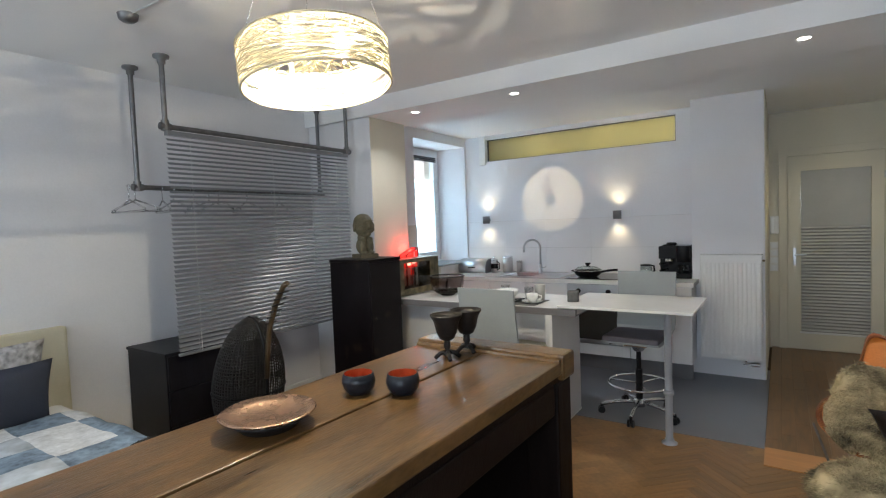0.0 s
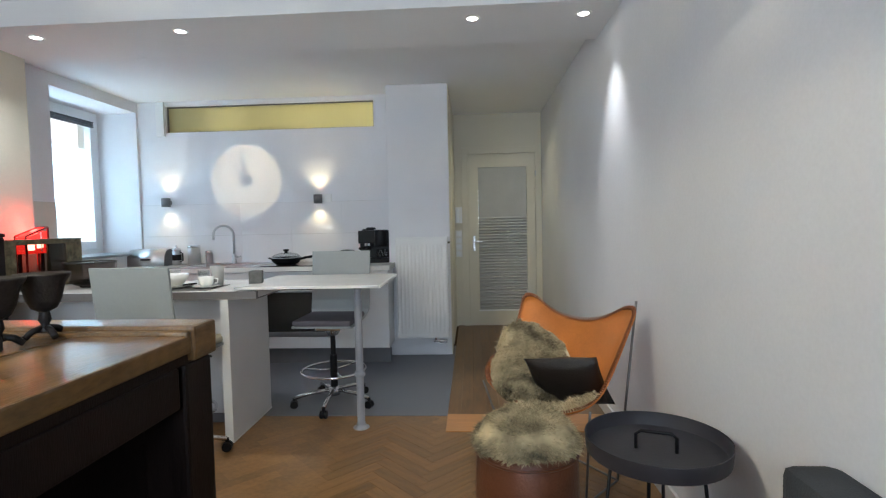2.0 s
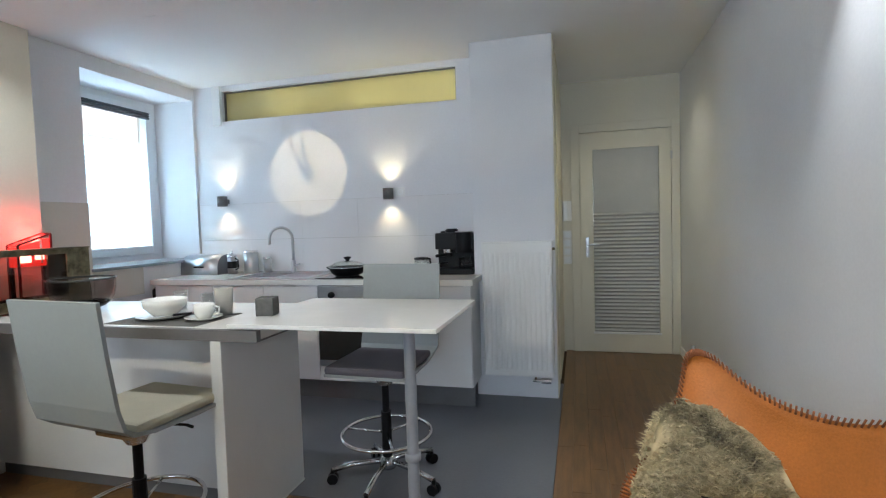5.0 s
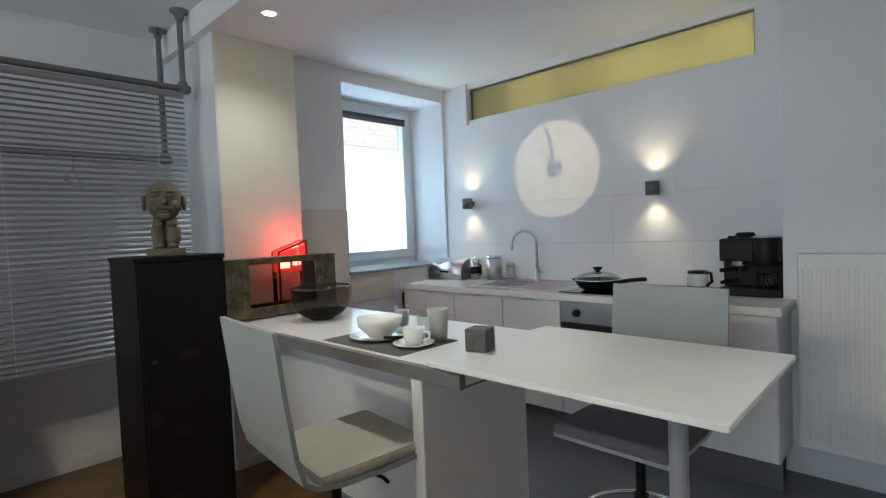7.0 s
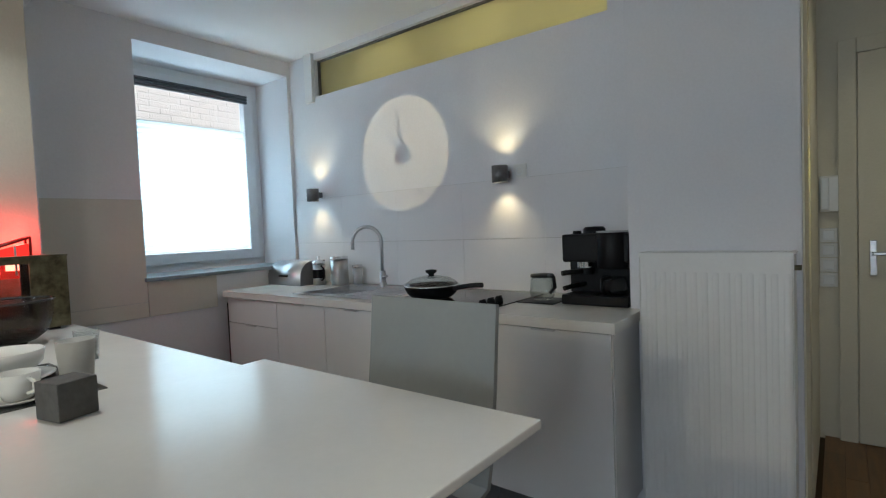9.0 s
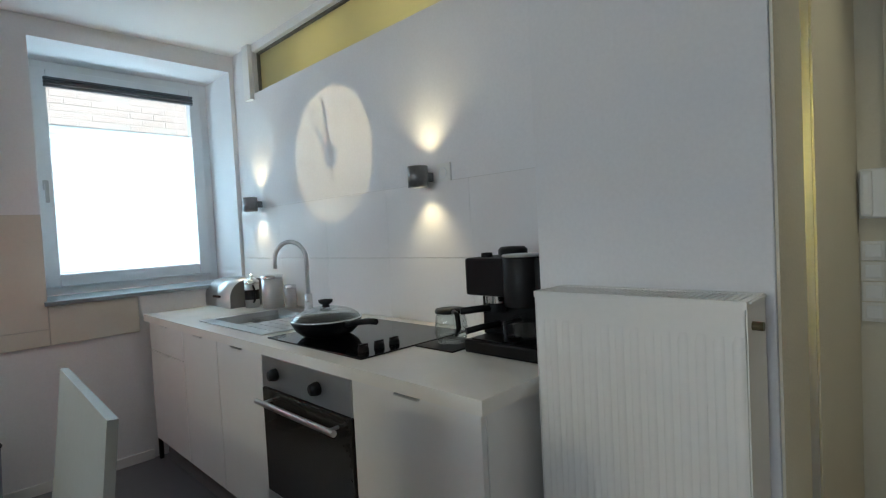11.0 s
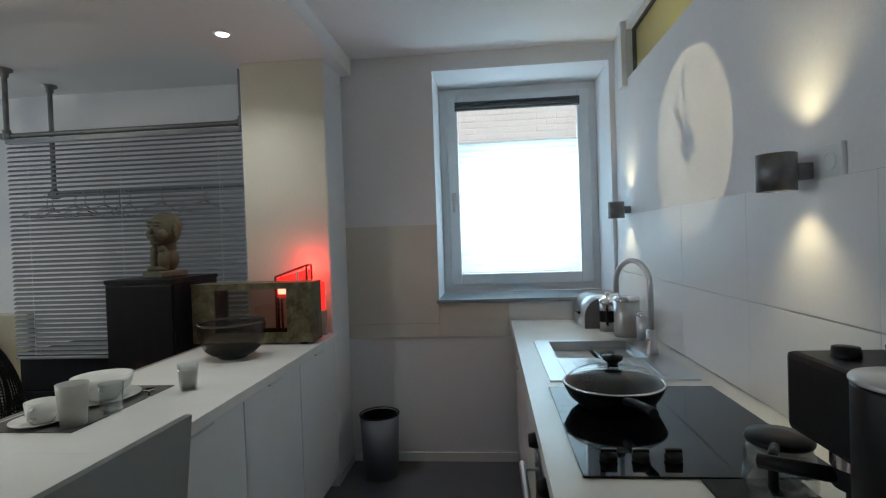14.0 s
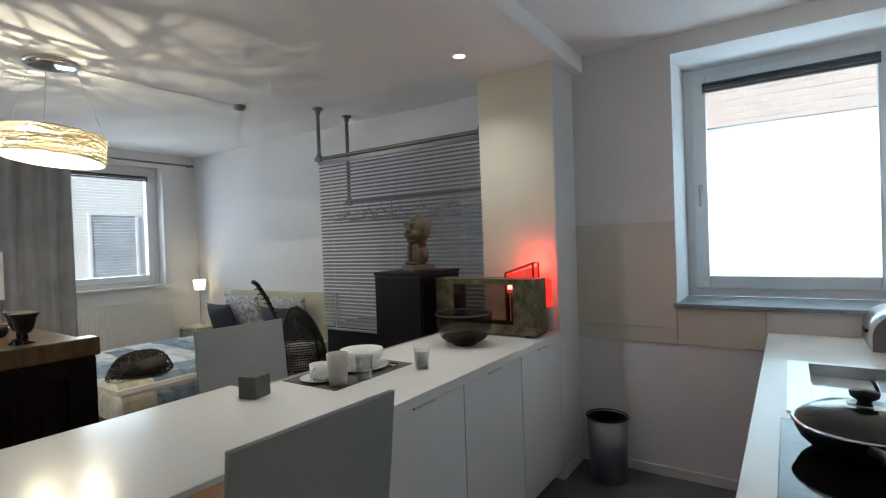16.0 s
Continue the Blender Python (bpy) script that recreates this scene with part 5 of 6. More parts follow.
bm = bmesh.new()
for k in range(64):
    a = 2 * math.pi * k / 64
    tube([shell(a, 0.388 * math.sin(math.pi * (j / 20 - 0.5))) for j in range(21)], 0.0034, 4, bm=bm)
for k in range(1, 60):
    z = 0.388 * math.sin(math.pi * (k / 60 - 0.5))
    tube([shell(2 * math.pi * j / 36, z) for j in range(36)], 0.0034, 4, bm=bm, closed=True)
body = tagged(part("sound_body", bm, WOVEN, ins, "openwork dark woven body"), kind="stuff")
for a in (0.0, math.pi):
    part("binding", tube([shell(a, 0.388 * math.sin(math.pi * (j / 24 - 0.5)), 0.004) for j in range(25)], 0.010, 8), BLACK, body)
part("waist_hoop", tube([shell(2 * math.pi * j / 40, -0.06, 0.003) for j in range(40)], 0.006, 6, closed=True), BLACK, body)
neck = part("neck", tube([(0.17, 0.0, 0.62), (0.19, 0.0, 0.78), (0.22, 0.0, 0.93), (0.29, 0.0, 1.08), (0.37, 0.0, 1.195), (0.405, 0.0, 1.215)], 0.016, 10), NECKWOOD, ins, "worn curved wooden neck")
for k in range(6):
    a = Vector((0.235 + 0.025 * k, 0, 0.965 + 0.038 * k))
    part("tuning_peg", tube([a - Vector((0.0, 0.042, 0)), a + Vector((0.0, 0.042, 0.006))], 0.0055, 6), BLACK, neck)
for s in (-1, 1):
    part("stand_leg", tube([(0.05, 0.1 * s, 0.27), (0.22, 0.2 * s, 0.0)], 0.011), BLACK, ins)
part("stand_leg", tube([(-0.05, 0, 0.27), (-0.2, 0, 0.0)], 0.011), BLACK, ins)
part("stand_cradle", tube([(0.10, -0.16, 0.30), (-0.05, -0.12, 0.27), (-0.05, 0.12, 0.27), (0.10, 0.16, 0.30)], 0.012), BLACK, ins)

# ---- old workbench ----
wk = thing("workbench", "old polished wooden workbench with raised end", "table", pose(-1.375, 0.6, 0, 0, 0, -1.2))
for x0, x1 in ((-0.345, -0.006), (0.006, 0.345)):
    part("plank", box(x0, x1, -1.08, 0.98, 0.925, 0.975, 0.006), OLDWOOD, wk, "wide worn plank")
lip = box(-0.355, 0.352, 0.98, 1.10, 0.90, 1.0, 0.010)
bx(lip, -0.345, 0.345, 0.955, 0.98, 0.95, 0.988, 0.008)
part("end_board", lip, OLDWOOD, wk, "raised worn end board")
# everything below the planks is near-black, much darker than the top
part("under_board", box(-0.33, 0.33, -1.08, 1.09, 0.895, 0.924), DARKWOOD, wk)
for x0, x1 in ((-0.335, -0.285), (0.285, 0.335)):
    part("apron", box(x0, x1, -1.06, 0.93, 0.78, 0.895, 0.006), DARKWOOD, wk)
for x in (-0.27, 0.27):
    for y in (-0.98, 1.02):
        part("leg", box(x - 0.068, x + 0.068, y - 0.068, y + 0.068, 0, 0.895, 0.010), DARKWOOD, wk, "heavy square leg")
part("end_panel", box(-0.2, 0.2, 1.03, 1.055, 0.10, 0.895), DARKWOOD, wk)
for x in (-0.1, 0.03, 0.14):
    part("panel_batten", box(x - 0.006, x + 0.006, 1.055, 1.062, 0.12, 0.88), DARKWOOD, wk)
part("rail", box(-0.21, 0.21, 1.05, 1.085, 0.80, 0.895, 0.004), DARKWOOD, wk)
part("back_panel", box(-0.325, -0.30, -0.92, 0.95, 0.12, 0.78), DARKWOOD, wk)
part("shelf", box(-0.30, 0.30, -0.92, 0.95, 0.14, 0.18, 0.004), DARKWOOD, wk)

T = 0.975
pt = thing("copper_dish", "shallow hammered copper dish on a dark foot", "dish", pose(-1.50, 0.60, T))
part("dish", turned([(0, 0.022), (0.06, 0.022), (0.115, 0.036), (0.132, 0.046), (0.128, 0.049), (0.10, 0.038), (0.05, 0.030), (0, 0.029)], 40), COPPER, pt)
part("foot", turned([(0, 0), (0.075, 0), (0.095, 0.02), (0.11, 0.033), (0.06, 0.021), (0, 0.021)], 36), IRON, pt)
tb = thing("tea_bowl", "dark ceramic bowl glazed orange red inside", "bowl", pose(-1.47, 0.935, T), "bowls on the workbench")
part("bowl", turned([(0, 0), (0.034, 0), (0.05, 0.02), (0.056, 0.042), (0.05, 0.068), (0.047, 0.068)], 32), BLUEIRON, tb)
part("glaze", turned([(0.047, 0.0685), (0.052, 0.042), (0.045, 0.02), (0.03, 0.010), (0, 0.009)], 32), REDGLAZE, tb, "orange red glaze")
copy_thing(tb, pose(-1.335, 1.0, T))
gb = thing("iron_goblet", "dark cast iron goblet with a footed stem", "goblet", pose(-1.435, 1.42, T), "goblets on the workbench")
part("cup", turned([(0.012, 0.075), (0.03, 0.085), (0.042, 0.11), (0.052, 0.155), (0.066, 0.178), (0.066, 0.184), (0.055, 0.172), (0.04, 0.12), (0.0, 0.095)]), IRON, gb)
part("stem", turned([(0.018, 0.02), (0.010, 0.04), (0.016, 0.052), (0.012, 0.078)]), IRON, gb)
for k in range(4):
    a = math.pi / 4 + math.pi / 2 * k
    part("foot_leg", tube([(0.01 * math.cos(a), 0.01 * math.sin(a), 0.03), (0.03 * math.cos(a), 0.03 * math.sin(a), 0.025), (0.052 * math.cos(a), 0.052 * math.sin(a), 0.007)], 0.009), IRON, gb)
copy_thing(gb, pose(-1.42, 1.55, T, 0, 0, 20))

# ---- pendant lamp ----
LP = Vector((-1.75, 1.075, 2.05))
pd = thing("pendant_lamp", "large round pendant lamp wound with pale wire, lit", "pendant lamp", pose(*LP))
DRUM = pose(0, 0, 0.1, 0, -6, 0) @ pose(0, 0, -0.1)
PR, PH = 0.272, 0.155


def hung(bm):
    bmesh.ops.transform(bm, matrix=DRUM, verts=bm.verts)
    return bm


for z in (0.0, PH):
    part("hoop", hung(tube(circle(PR, 64, z), 0.005, 6, closed=True)), WIRE, pd)
rng = random.Random(11)
bm = bmesh.new()
for k in range(95):
    za, zb, ph = rng.uniform(0.0, PH), rng.uniform(-0.06, 0.06), rng.uniform(0, 6.3)
    pts = []
    for j in range(40):
        a = 2 * math.pi * j / 40
        z = min(PH, max(0.0, za + zb * math.sin(a + ph) + 0.010 * math.sin(3 * a + ph * 5)))
        r = PR + 0.002 + 0.004 * math.sin(k + 2 * a)
        pts.append((r * math.cos(a), r * math.sin(a), z))
    tube(pts, rng.choice((0.0006, 0.0008, 0.0012, 0.0024)), 4, bm=bm, closed=True)
for k in range(44):
    a = 2 * math.pi * k / 44 + rng.uniform(-0.1, 0.1)
    b = a + math.pi + rng.uniform(-0.9, 0.9)
    tube([(PR * math.cos(a), PR * math.sin(a), PH), (PR * math.cos(b), PR * math.sin(b), PH)], 0.0036, 4, bm=bm)
tagged(part("wire_winding", hung(bm), WIRE, pd, "tangled pale wire"), kind="stuff")
for x in (-0.14, 0.14):
    bu = turned([(0, -0.005), (0.0036, -0.0036), (0.005, 0), (0.0036, 0.0036), (0, 0.005)], 16, at=(x, 0.005, 0.055))
    part("bulb", hung(bu), BULB, pd)
    part("lamp_holder", hung(rod(bmesh.new(), (x, 0.005, 0.072), (x, 0.005, 0.15), 0.010)), TRIM, pd)
part("cross_bar", hung(rod(rod(bmesh.new(), (-PR, 0.005, 0.152), (PR, 0.005, 0.152), 0.005), (0, -PR, 0.152), (0, PR, 0.152), 0.005)), WIRE, pd)
for k in range(3):
    a = 2.1 * k + 0.4
    top_at = DRUM @ Vector((PR * math.cos(a), PR * math.sin(a), PH))
    part("suspension_wire", tube([top_at, (0.12 * math.cos(a), 0.12 * math.sin(a), 0.597)], 0.0012, 4), CHROME, pd)
part("canopy", turned([(0, 0.580), (0.125, 0.580), (0.14, 0.588), (0.14, 0.605), (0, 0.605)], 40), CHROME, pd, "flat chrome canopy")
part("cable", tube([(-0.13, 0, 0.60), (-0.6, 0.0, 0.594), (-1.30, -0.015, 0.60)], 0.003, 6), TRIM, pd)
part("ceiling_box", turned([(0, 0.565), (0.03, 0.568), (0.045, 0.58), (0.05, 0.605)], 20, at=(-1.33, -0.015, 0)), GALV, pd, "grey ceiling box")

# ---- corner with butterfly chair ----
BL, BR, FL, FR = Vector((0.10, 3.25, 0.90)), Vector((0.585, 2.68, 0.92)), Vector((-0.20, 2.85, 0.47)), Vector((0.27, 2.31, 0.49))


def sling(u, v):
    """The hanging leather sheet: u from the first to the second side, v from back to front."""
    h = max(v, 0.0) ** 1.35
    back, front = BL * (1 - u) / 2 + BR * (1 + u) / 2, FL * (1 - u) / 2 + FR * (1 + u) / 2
    p = back * (1 - h) + front * h
    s = math.sin(math.pi * min(max(v, 0), 1))
    side_z = 0.91 - 0.41 * v - 0.10 * s
    mid_z = 0.74 - 0.34 * v - 0.22 * s
    q = min(abs(u), 1.05) ** 2.2
    mid = (back + front) / 2
    c = (BL + BR + FL + FR) / 4
    tuck = 1 - 0.10 * s * u * u
    return Vector((c.x + (p.x - c.x) * tuck, c.y + (p.y - c.y) * tuck, mid_z + (side_z - mid_z) * q))


def round_horn(u, v):
    """Rounds the four corners of the sheet."""
    a, b = u, 2 * v - 1
    r = 0.40
    ea, eb = abs(a) - (1 - r), abs(b) - (1 - r)
    if ea > 0 and eb > 0:
        k = math.hypot(ea, eb)
        f = max(ea, eb) / k if k else 1
        a = math.copysign(1 - r + ea * f, a)
        b = math.copysign(1 - r + eb * f, b)
    return a * 1.04, (b * 1.02 + 1) / 2


ch = thing("butterfly_chair", "tan leather butterfly chair on a thin steel frame", "chair")
bm = bmesh.new()
n = 26
lay = []
for s in (0, 1):
    g = {}
    for i in range(n + 1):
        for j in range(n + 1):
            u, v = round_horn(2 * i / n - 1, j / n)
            p = sling(u, v)
            d1, d2 = sling(u + 0.01, v) - p, sling(u, v + 0.01) - p
            g[i, j] = bm.verts.new(p + d1.cross(d2).normalized() * 0.006 * s)
    lay.append(g)
    for i in range(n):
        for j in range(n):
            bm.faces.new((g[i, j], g[i + 1, j], g[i + 1, j + 1], g[i, j + 1])).smooth = True
border = [(i, 0) for i in range(n)] + [(n, j) for j in range(n)] + [(i, n) for i in range(n, 0, -1)] + [(0, j) for j in range(n, 0, -1)]
for k, c in enumerate(border):
    d = border[(k + 1) % len(border)]
    bm.faces.new((lay[0][c], lay[0][d], lay[1][d], lay[1][c]))
slg = part("leather_sling", bm, LEATHER, ch, "tan leather sling")
bm = bmesh.new()
edge_pts = []
for k, (i, j) in enumerate(border):
    for h in (0, 0.5):
        i2, j2 = border[(k + 1) % len(border)]
        u, v = round_horn(2 * (i + (i2 - i) * h) / n - 1, (j + (j2 - j) * h) / n)
        edge_pts.append(sling(u, v))
c = sling(0, 0.5)
for k in range(0, len(edge_pts)):
    p = edge_pts[k]
    w = (c - p).normalized()
    tube([p - w * 0.006 + Vector((0, 0, 0.008)), p + w * 0.022 + Vector((0, 0, 0.012))], 0.0032, 5, bm=bm)
part("lacing", bm, THONG, slg, "whip-stitched leather lacing")
ground_pts = {"a": (-0.02, 2.80, 0.008), "b": (0.19, 3.06, 0.008), "c": (0.47, 2.66, 0.008), "d": (0.27, 2.44, 0.008)}
for start, foot, far in ((BL, "b", "d"), (BR, "c", "c"), (FL, "a", "a"), (FR, "d", "a")):
    top = start - (start - c).normalized() * 0.03 - Vector((0, 0, 0.015))
    part("frame_rod", tube([top, top.lerp(Vector(ground_pts[foot]), 0.5), ground_pts[foot]], 0.006), GALV, ch, "thin steel rod")
part("frame_rod", tube([ground_pts[k] for k in "abcd"], 0.006, closed=True), GALV, ch, "thin steel floor rod")

rng = random.Random(7)


def on_sling(u, v, lift):
    p = sling(u, v)
    nrm = (sling(u, v + 0.01) - p).cross(sling(u + 0.01, v) - p).normalized()
    nrm = nrm if nrm.z > 0 else -nrm
    return p + nrm * (lift + 0.016 * noise.noise(p * 10) + 0.012 * noise.noise(p * 26)), nrm


def fleece_patch(u0, u1, v0, v1, count, lift):
    """A woolly hide between u0..u1, v0..v1 with a ragged outline: base sheet and locks."""
    g, spots, uc, vc, ur, vr = {}, [], (u0 + u1) / 2, (v0 + v1) / 2, (u1 - u0) / 2, (v1 - v0) / 2
    n = 22
    for i in range(n + 1):
        for j in range(n + 1):
            a, b = 2 * i / n - 1, 2 * j / n - 1
            a, b = a * math.sqrt(1 - b * b / 2), b * math.sqrt(1 - a * a / 2)
            rim = max(0, 1 - (a * a + b * b) ** 2)
            g[i, j] = bm.verts.new(on_sling(uc + ur * a, vc + vr * b, 0.006 + lift * rim)[0])
    for i in range(n):
        for j in range(n):
            bm.faces.new((g[i, j], g[i + 1, j], g[i + 1, j + 1], g[i, j + 1])).smooth = True
    while len(spots) < count:
        a, b = rng.uniform(-1, 1), rng.uniform(-1, 1)
        q = a * a + b * b
        if q < 1 + 0.12 * noise.noise(Vector((a * 4, b * 4, u0))):
            spots.append(on_sling(uc + ur * a, vc + vr * b, 0.004 + lift * max(0, 1 - q * q)))
    fur(bm, spots, 0.032, 0.0022, rng)


bm = bmesh.new()
fleece_patch(-1.13, 0.30, 0.12, 1.03, 34000, 0.085)
fleece_patch(-0.25, 1.0, 0.76, 1.0, 10000, 0.02)
solid("sheepskin", bm, FLEECE, "shaggy grey-brown sheepskin thrown over the chair", "sheepskin")
solid("leather_cushion", cushion(0.40, 0.27, 0.13), BLACKLEATHER, "black leather cushion on the butterfly chair", "cushion",
      pose(0.29, 2.72, 0.37, -24, 10, 142))

pf = thing("leather_pouf", "round brown leather pouf", "pouf", pose(-0.02, 2.15, 0))
part("drum", turned([(0, 0), (0.185, 0), (0.195, 0.02), (0.20, 0.2), (0.195, 0.40), (0.18, 0.425), (0, 0.43)], 40), BROWNLEATHER, pf)
for z in (0.03, 0.395):
    part("piping", tube(circle(0.197, 48, z), 0.005, 6, closed=True), BROWNLEATHER, pf)
spots = []
for k in range(30000):
    a, r = rng.uniform(0, 2 * math.pi), math.sqrt(rng.uniform(0, 1))
    z = 0.50 - 0.10 * r ** 3 + 0.012 * noise.noise(Vector((r * math.cos(a) * 3, r * math.sin(a) * 3, 0.3)))
    spots.append(((0.19 * r * math.cos(a), 0.19 * r * math.sin(a), z), (math.cos(a) * r ** 2 * 1.2, math.sin(a) * r ** 2 * 1.2, 1.05 - r * 0.9)))
bm = turned([(0.185, 0.405), (0.19, 0.43), (0.165, 0.475), (0.09, 0.495), (0, 0.5)], 36)
fur(bm, spots, 0.026, 0.0022, rng)
solid("sheepskin_cover", bm, FLEECE, "round shaggy sheepskin pad lying on the pouf", "sheepskin", pose(-0.02, 2.15, 0.0255))

ty = thing("tray_table", "round anthracite tray table on wire legs", "side table", pose(0.385, 1.90, 0))
part("tray", turned([(0, 0.494), (0.222, 0.494), (0.225, 0.495), (0.226, 0.498), (0.231, 0.547), (0.231, 0.549), (0.2275, 0.549), (0.2275, 0.547), (0.2225, 0.502), (0.2215, 0.500), (0.219, 0.499), (0, 0.498)], 56), TRAYGREY, ty)
part("handle", tube([(-0.06, 0.02, 0.50), (-0.06, 0.02, 0.55), (-0.045, 0.015, 0.562), (0.045, -0.015, 0.562), (0.06, -0.02, 0.55), (0.06, -0.02, 0.50)], 0.006), BLACK, ty)
for k in range(4):
    a = math.pi / 4 + math.pi / 2 * k + 0.3
    c0, s0 = math.cos(a), math.sin(a)
    part("leg", tube([(0.14 * c0, 0.14 * s0, 0.497), (0.19 * c0, 0.19 * s0, 0.02), (0.195 * c0, 0.195 * s0, 0.006)], 0.006), BLACK, ty)
part("floor_ring", tube(circle(0.195, 48, 0.006), 0.006, 6, closed=True), BLACK, ty)
sf = thing("sofa_arm", "dark grey upholstered seat end beside the wall", "sofa", pose(0, 0, 0))
part("arm", box(0.50, 0.632, 0.55, 1.42, 0.05, 0.69, 0.03), GREYBOX, sf)
for x in (0.53, 0.61):
    for y in (0.6, 1.36):
        part("foot", box(x - 0.02, x + 0.02, y - 0.02, y + 0.02, 0, 0.051), DARKWOOD, sf)

# ---- bedroom end ----
bed = thing("bed", "low bed with beige upholstered headboard", "bed")
part("headboard", box(-4.148, -4.07, -0.70, 1.05, 0.05, 0.97, 0.02), LINEN, bed, "beige upholstered headboard")
part("base", box(-4.07, -2.10, -0.62, 0.98, 0.0, 0.28, 0.01), LINEN, bed)
part("mattress", box(-4.07, -2.08, -0.62, 0.98, 0.281, 0.50, 0.04), TRIM, bed)
bm = bmesh.new()
nx, ny = 44, 40
g = {}
for i in range(nx + 1):
    for j in range(ny + 1):
        x, y = -3.75 + 1.72 * i / nx, -0.70 + 1.74 * j / ny
        drop = 0.0
        if y > 0.95:
            drop = (y - 0.95) * 3.0
        if y < -0.60:
            drop = (-0.60 - y) * 3.0
        if x > -2.1:
            drop = max(drop, (x + 2.1) * 3)
        z = 0.53 - drop + 0.022 * noise.noise(Vector((x * 3, y * 3, 0))) + 0.008 * noise.noise(Vector((x * 11, y * 11, 2)))
        g[i, j] = bm.verts.new((x, min(max(y, -0.645), 1.005), z))
for i in range(nx):
    for j in range(ny):
        bm.faces.new((g[i, j], g[i + 1, j], g[i + 1, j + 1], g[i, j + 1])).smooth = True
qu = solid("quilt", bm, QUILT, "pale blue and grey patchwork quilt on the bed", "quilt")
for m in (QUILTBLUE, QUILTWHITE, QUILTBEIGE):
    qu.data.materials.append(m)
patch = {}
for k, f in enumerate(qu.data.polygons):
    cell = (k // ny // 6, k % ny // 6)
    if cell not in patch:
        patch[cell] = rng.choice((0, 1, 2, 2, 3, 1))
    f.material_index = patch[cell]
for y, mm, lab, w, h, x, tilt, nm in ((0.55, PATTERN, "large grey and white patterned pillow", 0.62, 0.46, -3.96, 12, "pillow"), (-0.2, PATTERN, "large grey and white patterned pillow", 0.62, 0.46, -3.96, 12, "pillow"),
                                  (0.62, NAVY, "dark blue-grey square cushion", 0.42, 0.38, -3.78, 16, "cushion"), (-0.34, NAVY, "dark blue-grey square cushion", 0.42, 0.38, -3.78, 16, "cushion")):
    solid(nm, cushion(w, h, 0.15), mm, lab + " against the headboard", "pillow", pose(x, y, 0.50, 0, 0, 90) @ pose(0, 0, 0, tilt, 0, 0))
spots = [((0.26 * math.sqrt(q) * math.cos(a), 0.17 * math.sqrt(q) * math.sin(a), 0.16 * (1 - q ** 2)), (math.cos(a) * q, math.sin(a) * q, 1.1 - q)) for q, a in
         ((rng.random(), rng.uniform(0, 6.3)) for _ in range(3500))]
bm = turned([(0.10, 0.0), (0.19, 0.03), (0.16, 0.11), (0.06, 0.155), (0, 0.16)], 24)
solid("fur_cushion", fur(bm, spots, 0.012, 0.004, rng), DARKFUR, "dark grey fur cushion at the foot of the bed", "cushion", pose(-2.35, 0.75, 0.535, 0, 0, 20))

ns = thing("nightstand", "small pale nightstand by the bed", "nightstand", pose(-4.0, -1.2, 0))
part("top", box(-0.14, 0.2, -0.2, 0.2, 0.50, 0.525, 0.004), LINEN, ns)
for x in (-0.12, 0.18):
    for y in (-0.18, 0.18):
        part("leg", box(x - 0.012, x + 0.012, y - 0.012, y + 0.012, 0, 0.50), STEEL, ns)
tl = thing("bedside_lamp", "lit bedside lamp with a small glass shade", "lamp", pose(-3.98, -1.2, 0.525))
part("base", turned([(0, 0), (0.06, 0), (0.06, 0.012), (0.01, 0.02), (0, 0.02)]), CHROME, tl)
part("stem", rod(bmesh.new(), (0, 0, 0.015), (0, 0, 0.46), 0.006), CHROME, tl)
part("shade", turned([(0.055, 0.44), (0.075, 0.57)], 24), DIFFUSER, tl, "pale translucent shade")
part("bulb", turned([(0, 0.46), (0.016, 0.47), (0.02, 0.50), (0, 0.53)], 16), BULB, tl)
r2 = thing("panel_radiator", "low white panel radiator under the bedroom window", "radiator", pose(-2.73, YS, 0, 0, 0, 180), "radiators")
radiator(r2, 1.0, 0.28, 0.87, 0.075)
cn = thing("curtain", "grey curtain drawn beside the bedroom window", "curtain", pose(0, 0, 0))
bm = bmesh.new()
g = []
for i in range(91):
    x = -2.72 + 0.60 * i / 90
    y = -1.385 + 0.034 * math.sin(i * 0.26) + 0.007 * math.sin(i * 0.61 + 1)
    g.append([bm.verts.new((x, y + 0.01 * math.sin(i * 0.3 + z), z)) for z in (0.03, 0.7, 1.4, 2.0, 2.50)])
for a, b in zip(g, g[1:]):
    for k in range(4):
        bm.faces.new((a[k], b[k], b[k + 1], a[k + 1])).smooth = True
part("cloth", bm, CURTAIN, cn)
part("curtain_rod", rod(bmesh.new(), (-4.05, -1.385, 2.52), (-1.9, -1.385, 2.52), 0.011), GALV, cn)
for x in (-4.05, -1.9):
    part("finial", turned([(0, 0), (0.02, 0.01), (0.02, 0.03), (0, 0.04)], 16, at=(x, -1.385, 2.50)), GALV, cn)
    part("rod_bracket", rod(bmesh.new(), (x, -1.385, 2.52), (x, -1.5, 2.52), 0.007), GALV, cn)
sb = thing("sideboard", "low white sideboard against the bedroom wall", "sideboard", pose(-1.98, -1.46, 0))
part("body", box(0, 1.2, 0.0, 0.40, 0.06, 0.96, 0.004), LACQ, sb)
part("plinth", box(0.03, 1.17, 0.03, 0.37, 0, 0.061), PLINTH, sb)
for k in range(2):
    part("door", box(0.01 + 0.595 * k, 0.595 + 0.595 * k, 0.40, 0.416, 0.07, 0.95, 0.002), LACQ, sb)
tv = thing("television", "white framed flat television on a stand", "television", pose(-1.72, -1.22, 0.96))
fr = bmesh.new()
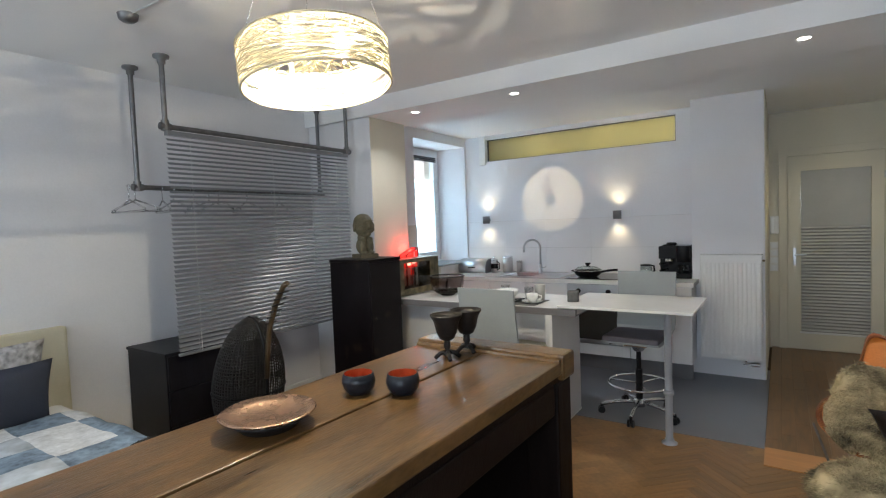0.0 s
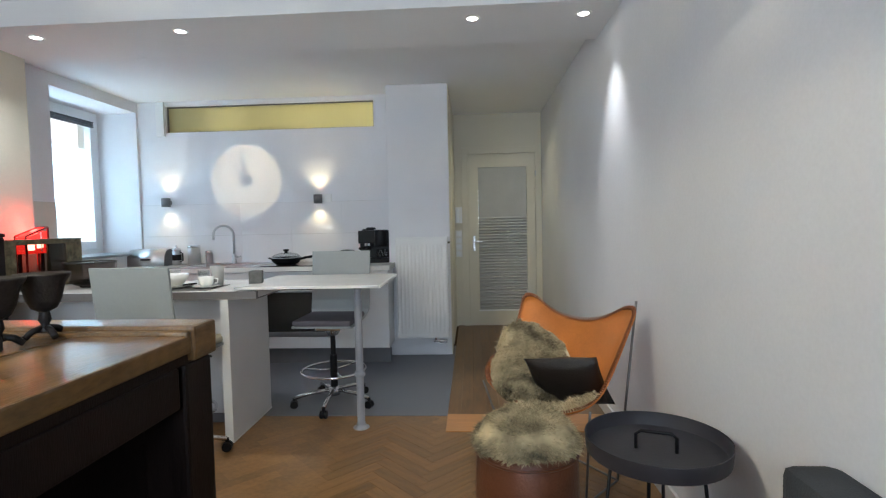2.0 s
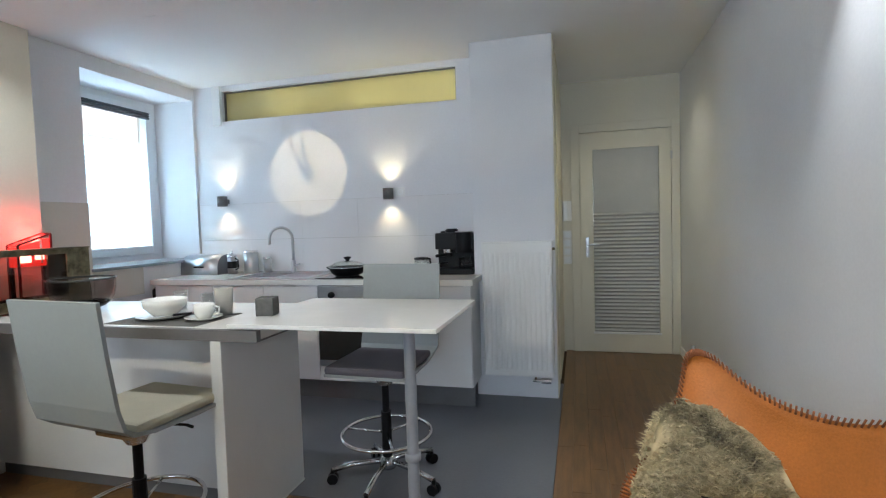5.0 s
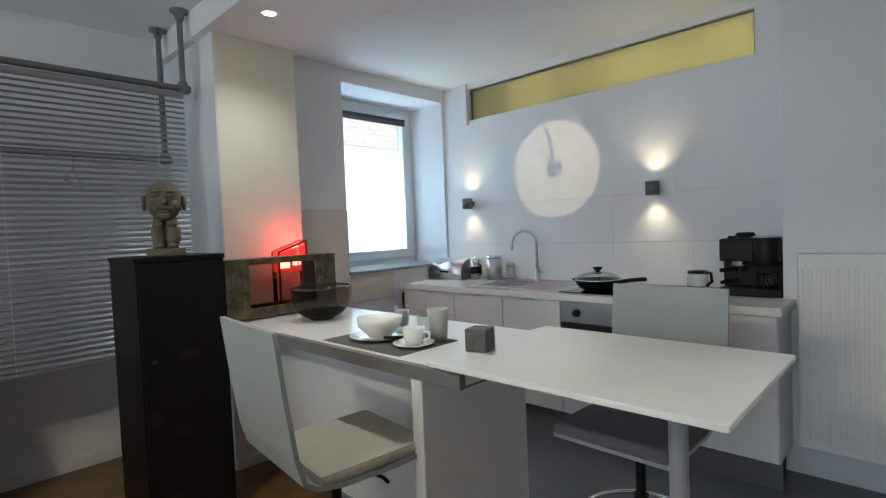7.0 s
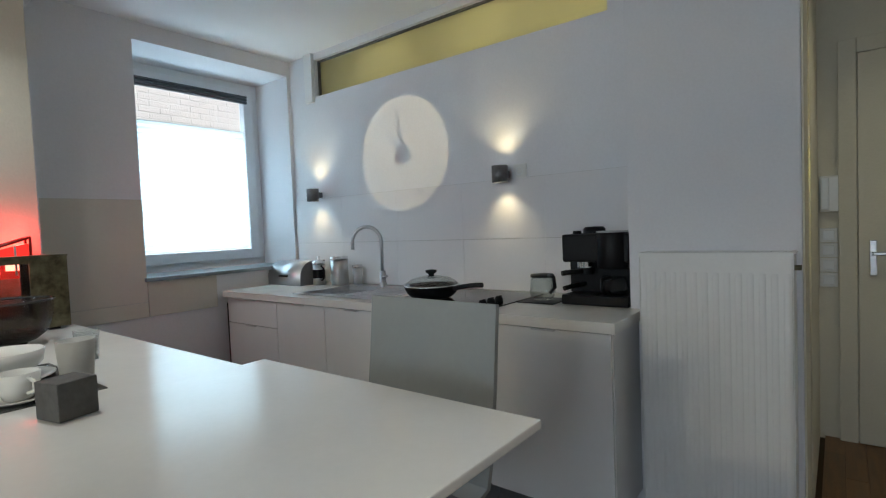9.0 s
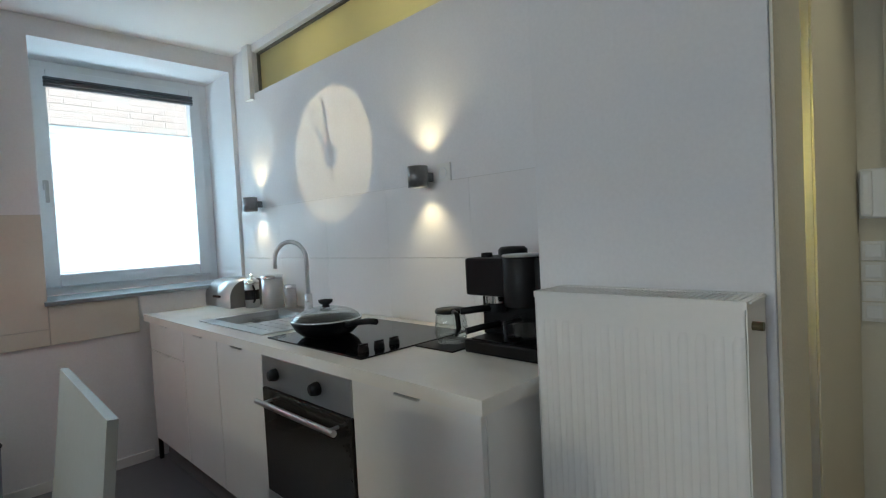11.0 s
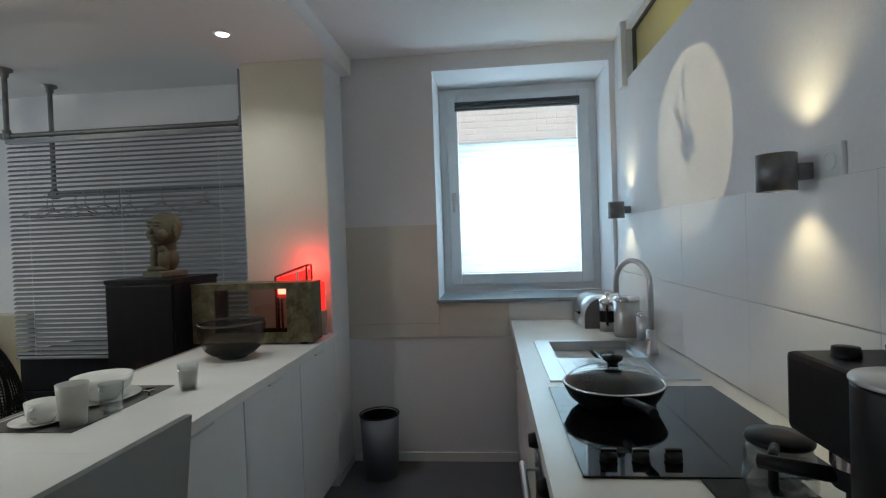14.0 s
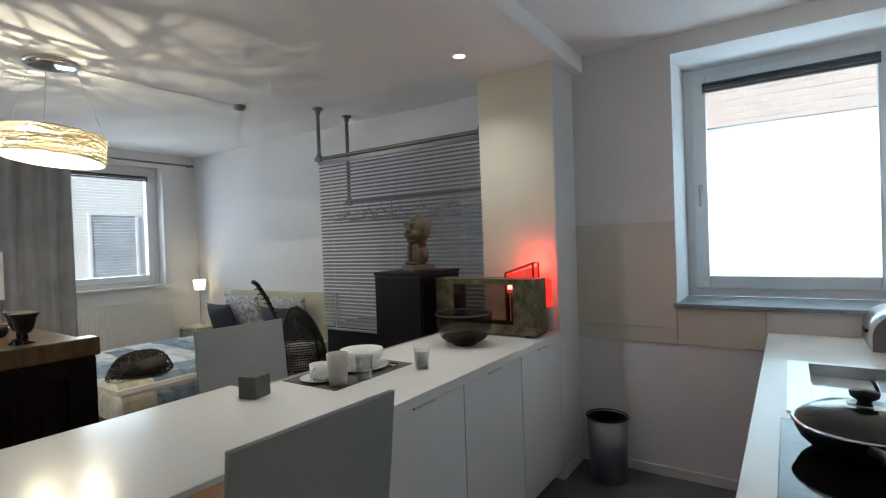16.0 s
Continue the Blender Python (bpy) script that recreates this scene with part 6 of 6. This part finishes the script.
for x0, x1, z0, z1 in ((-0.36, -0.325, 0.10, 0.545), (0.325, 0.36, 0.10, 0.545), (-0.325, 0.325, 0.10, 0.135), (-0.325, 0.325, 0.51, 0.545)):
    bx(fr, x0, x1, 0, 0.035, z0, z1, 0.003)
part("bezel", fr, TRIM, tv, "white bezel")
part("screen", box(-0.325, 0.325, 0.005, 0.02, 0.135, 0.51), SCREEN, tv, "dark screen")
part("stand_neck", box(-0.04, 0.04, -0.005, 0.02, 0.01, 0.12), TRIM, tv)
part("stand_base", box(-0.16, 0.16, -0.09, 0.10, 0, 0.012, 0.004), TRIM, tv)

# ---- floors, piece by piece ----
fl = bpy.data.objects["floor_base"]
L, W = 0.36, 0.072
pc = box(0.0006, W - 0.0006, 0.0006, L - 0.0006, -0.010, 0.0, 0.001)
pc2 = box(0.0006, L - 0.0006, 0.0006, W - 0.0006, -0.010, 0.0, 0.001)


def mesh_of(bm, material):
    me = bpy.data.meshes.new("parquet_block")
    bm.to_mesh(me)
    bm.free()
    me.materials.append(material)
    return me


OAK2 = mat("oak_parquet_cross", (0.185, 0.098, 0.034), 0.36, var=0.75, scale=4, fine=40, stretch=(9, 1, 1), bump=0.08, rnd=0.35, coat=0.1)
up_me, across_me = mesh_of(pc, OAK2), mesh_of(pc2, OAK)
rot = Matrix.Rotation(radians(45), 4, "Z")
ORG = Vector((-0.5, 2.8, 0))


def allowed(p):
    return XW < p.x < XE and YS < p.y < 3.53


near, rest_up, rest_across = 0, bmesh.new(), bmesh.new()
cells = []
for a in range(-70, 70):
    for b in range(-70, 70):
        # upright block and lying block of one herringbone step
        for lying in (0, 1):
            # steps of W along the diagonal, repeats of 2L across it
            x = a * W + b * L * 1.0
            y = a * W - b * L * 1.0
            if lying:
                x, w, h = x + W, L, W
            else:
                w, h = W, L
            cells.append((x, y, w, h, lying))
done = set()
for x, y, w, h, lying in cells:
    key = (round(x, 3), round(y, 3), lying)
    if key in done:
        continue
    done.add(key)
    corners = [ORG + rot @ Vector((x + dx, y + dy, 0)) for dx in (0, w) for dy in (0, h)]
    if not any(allowed(c) for c in corners):
        continue
    mid = ORG + rot @ Vector((x + w / 2, y + h / 2, 0))
    inside = all(allowed(c) for c in corners)
    if inside and near < 300 and -1.05 < mid.x < 0.62 and 1.55 < mid.y < 3.5:
        o = new("parquet_block", across_me if lying else up_me)
        o.parent = fl
        o.matrix_local = Matrix.Translation(ORG + rot @ Vector((x, y, 0))) @ rot
        near += 1
    else:
        pts = corners
        bm = rest_across if lying else rest_up
        top = [bm.verts.new((p.x, p.y, 0.0)) for p in (pts[0], pts[2], pts[3], pts[1])]
        low = [bm.verts.new((p.x, p.y, -0.011)) for p in (pts[0], pts[2], pts[3], pts[1])]
        bm.faces.new(top)
        for k in range(4):
            bm.faces.new((low[k], low[(k + 1) % 4], top[(k + 1) % 4], top[k]))
OAKD = mat("oak_parquet_diagonal", (0.185, 0.098, 0.034), 0.36, var=0.75, scale=5, fine=40, bump=0.08, rnd=0.35, coat=0.1)
tagged(part("parquet_field", rest_up, OAKD, fl), kind="stuff")
tagged(part("parquet_field", rest_across, OAKD, fl), kind="stuff")

bw, k = (XE + 0.398) / 12, 0
for c in range(12):
    y = 3.532 - rng.uniform(0, 0.5)
    while y < 6.53:
        y2 = min(y + rng.uniform(0.5, 0.9), 6.53)
        y0 = max(y, 3.532)
        if y2 - y0 > 0.05:
            part("board", box(-0.398 + bw * c + 0.0006, -0.398 + bw * (c + 1) - 0.0006, y0 + 0.0006, y2 - 0.0006, -0.0115, 0.003), HALLOAK, fl)
        y = y2
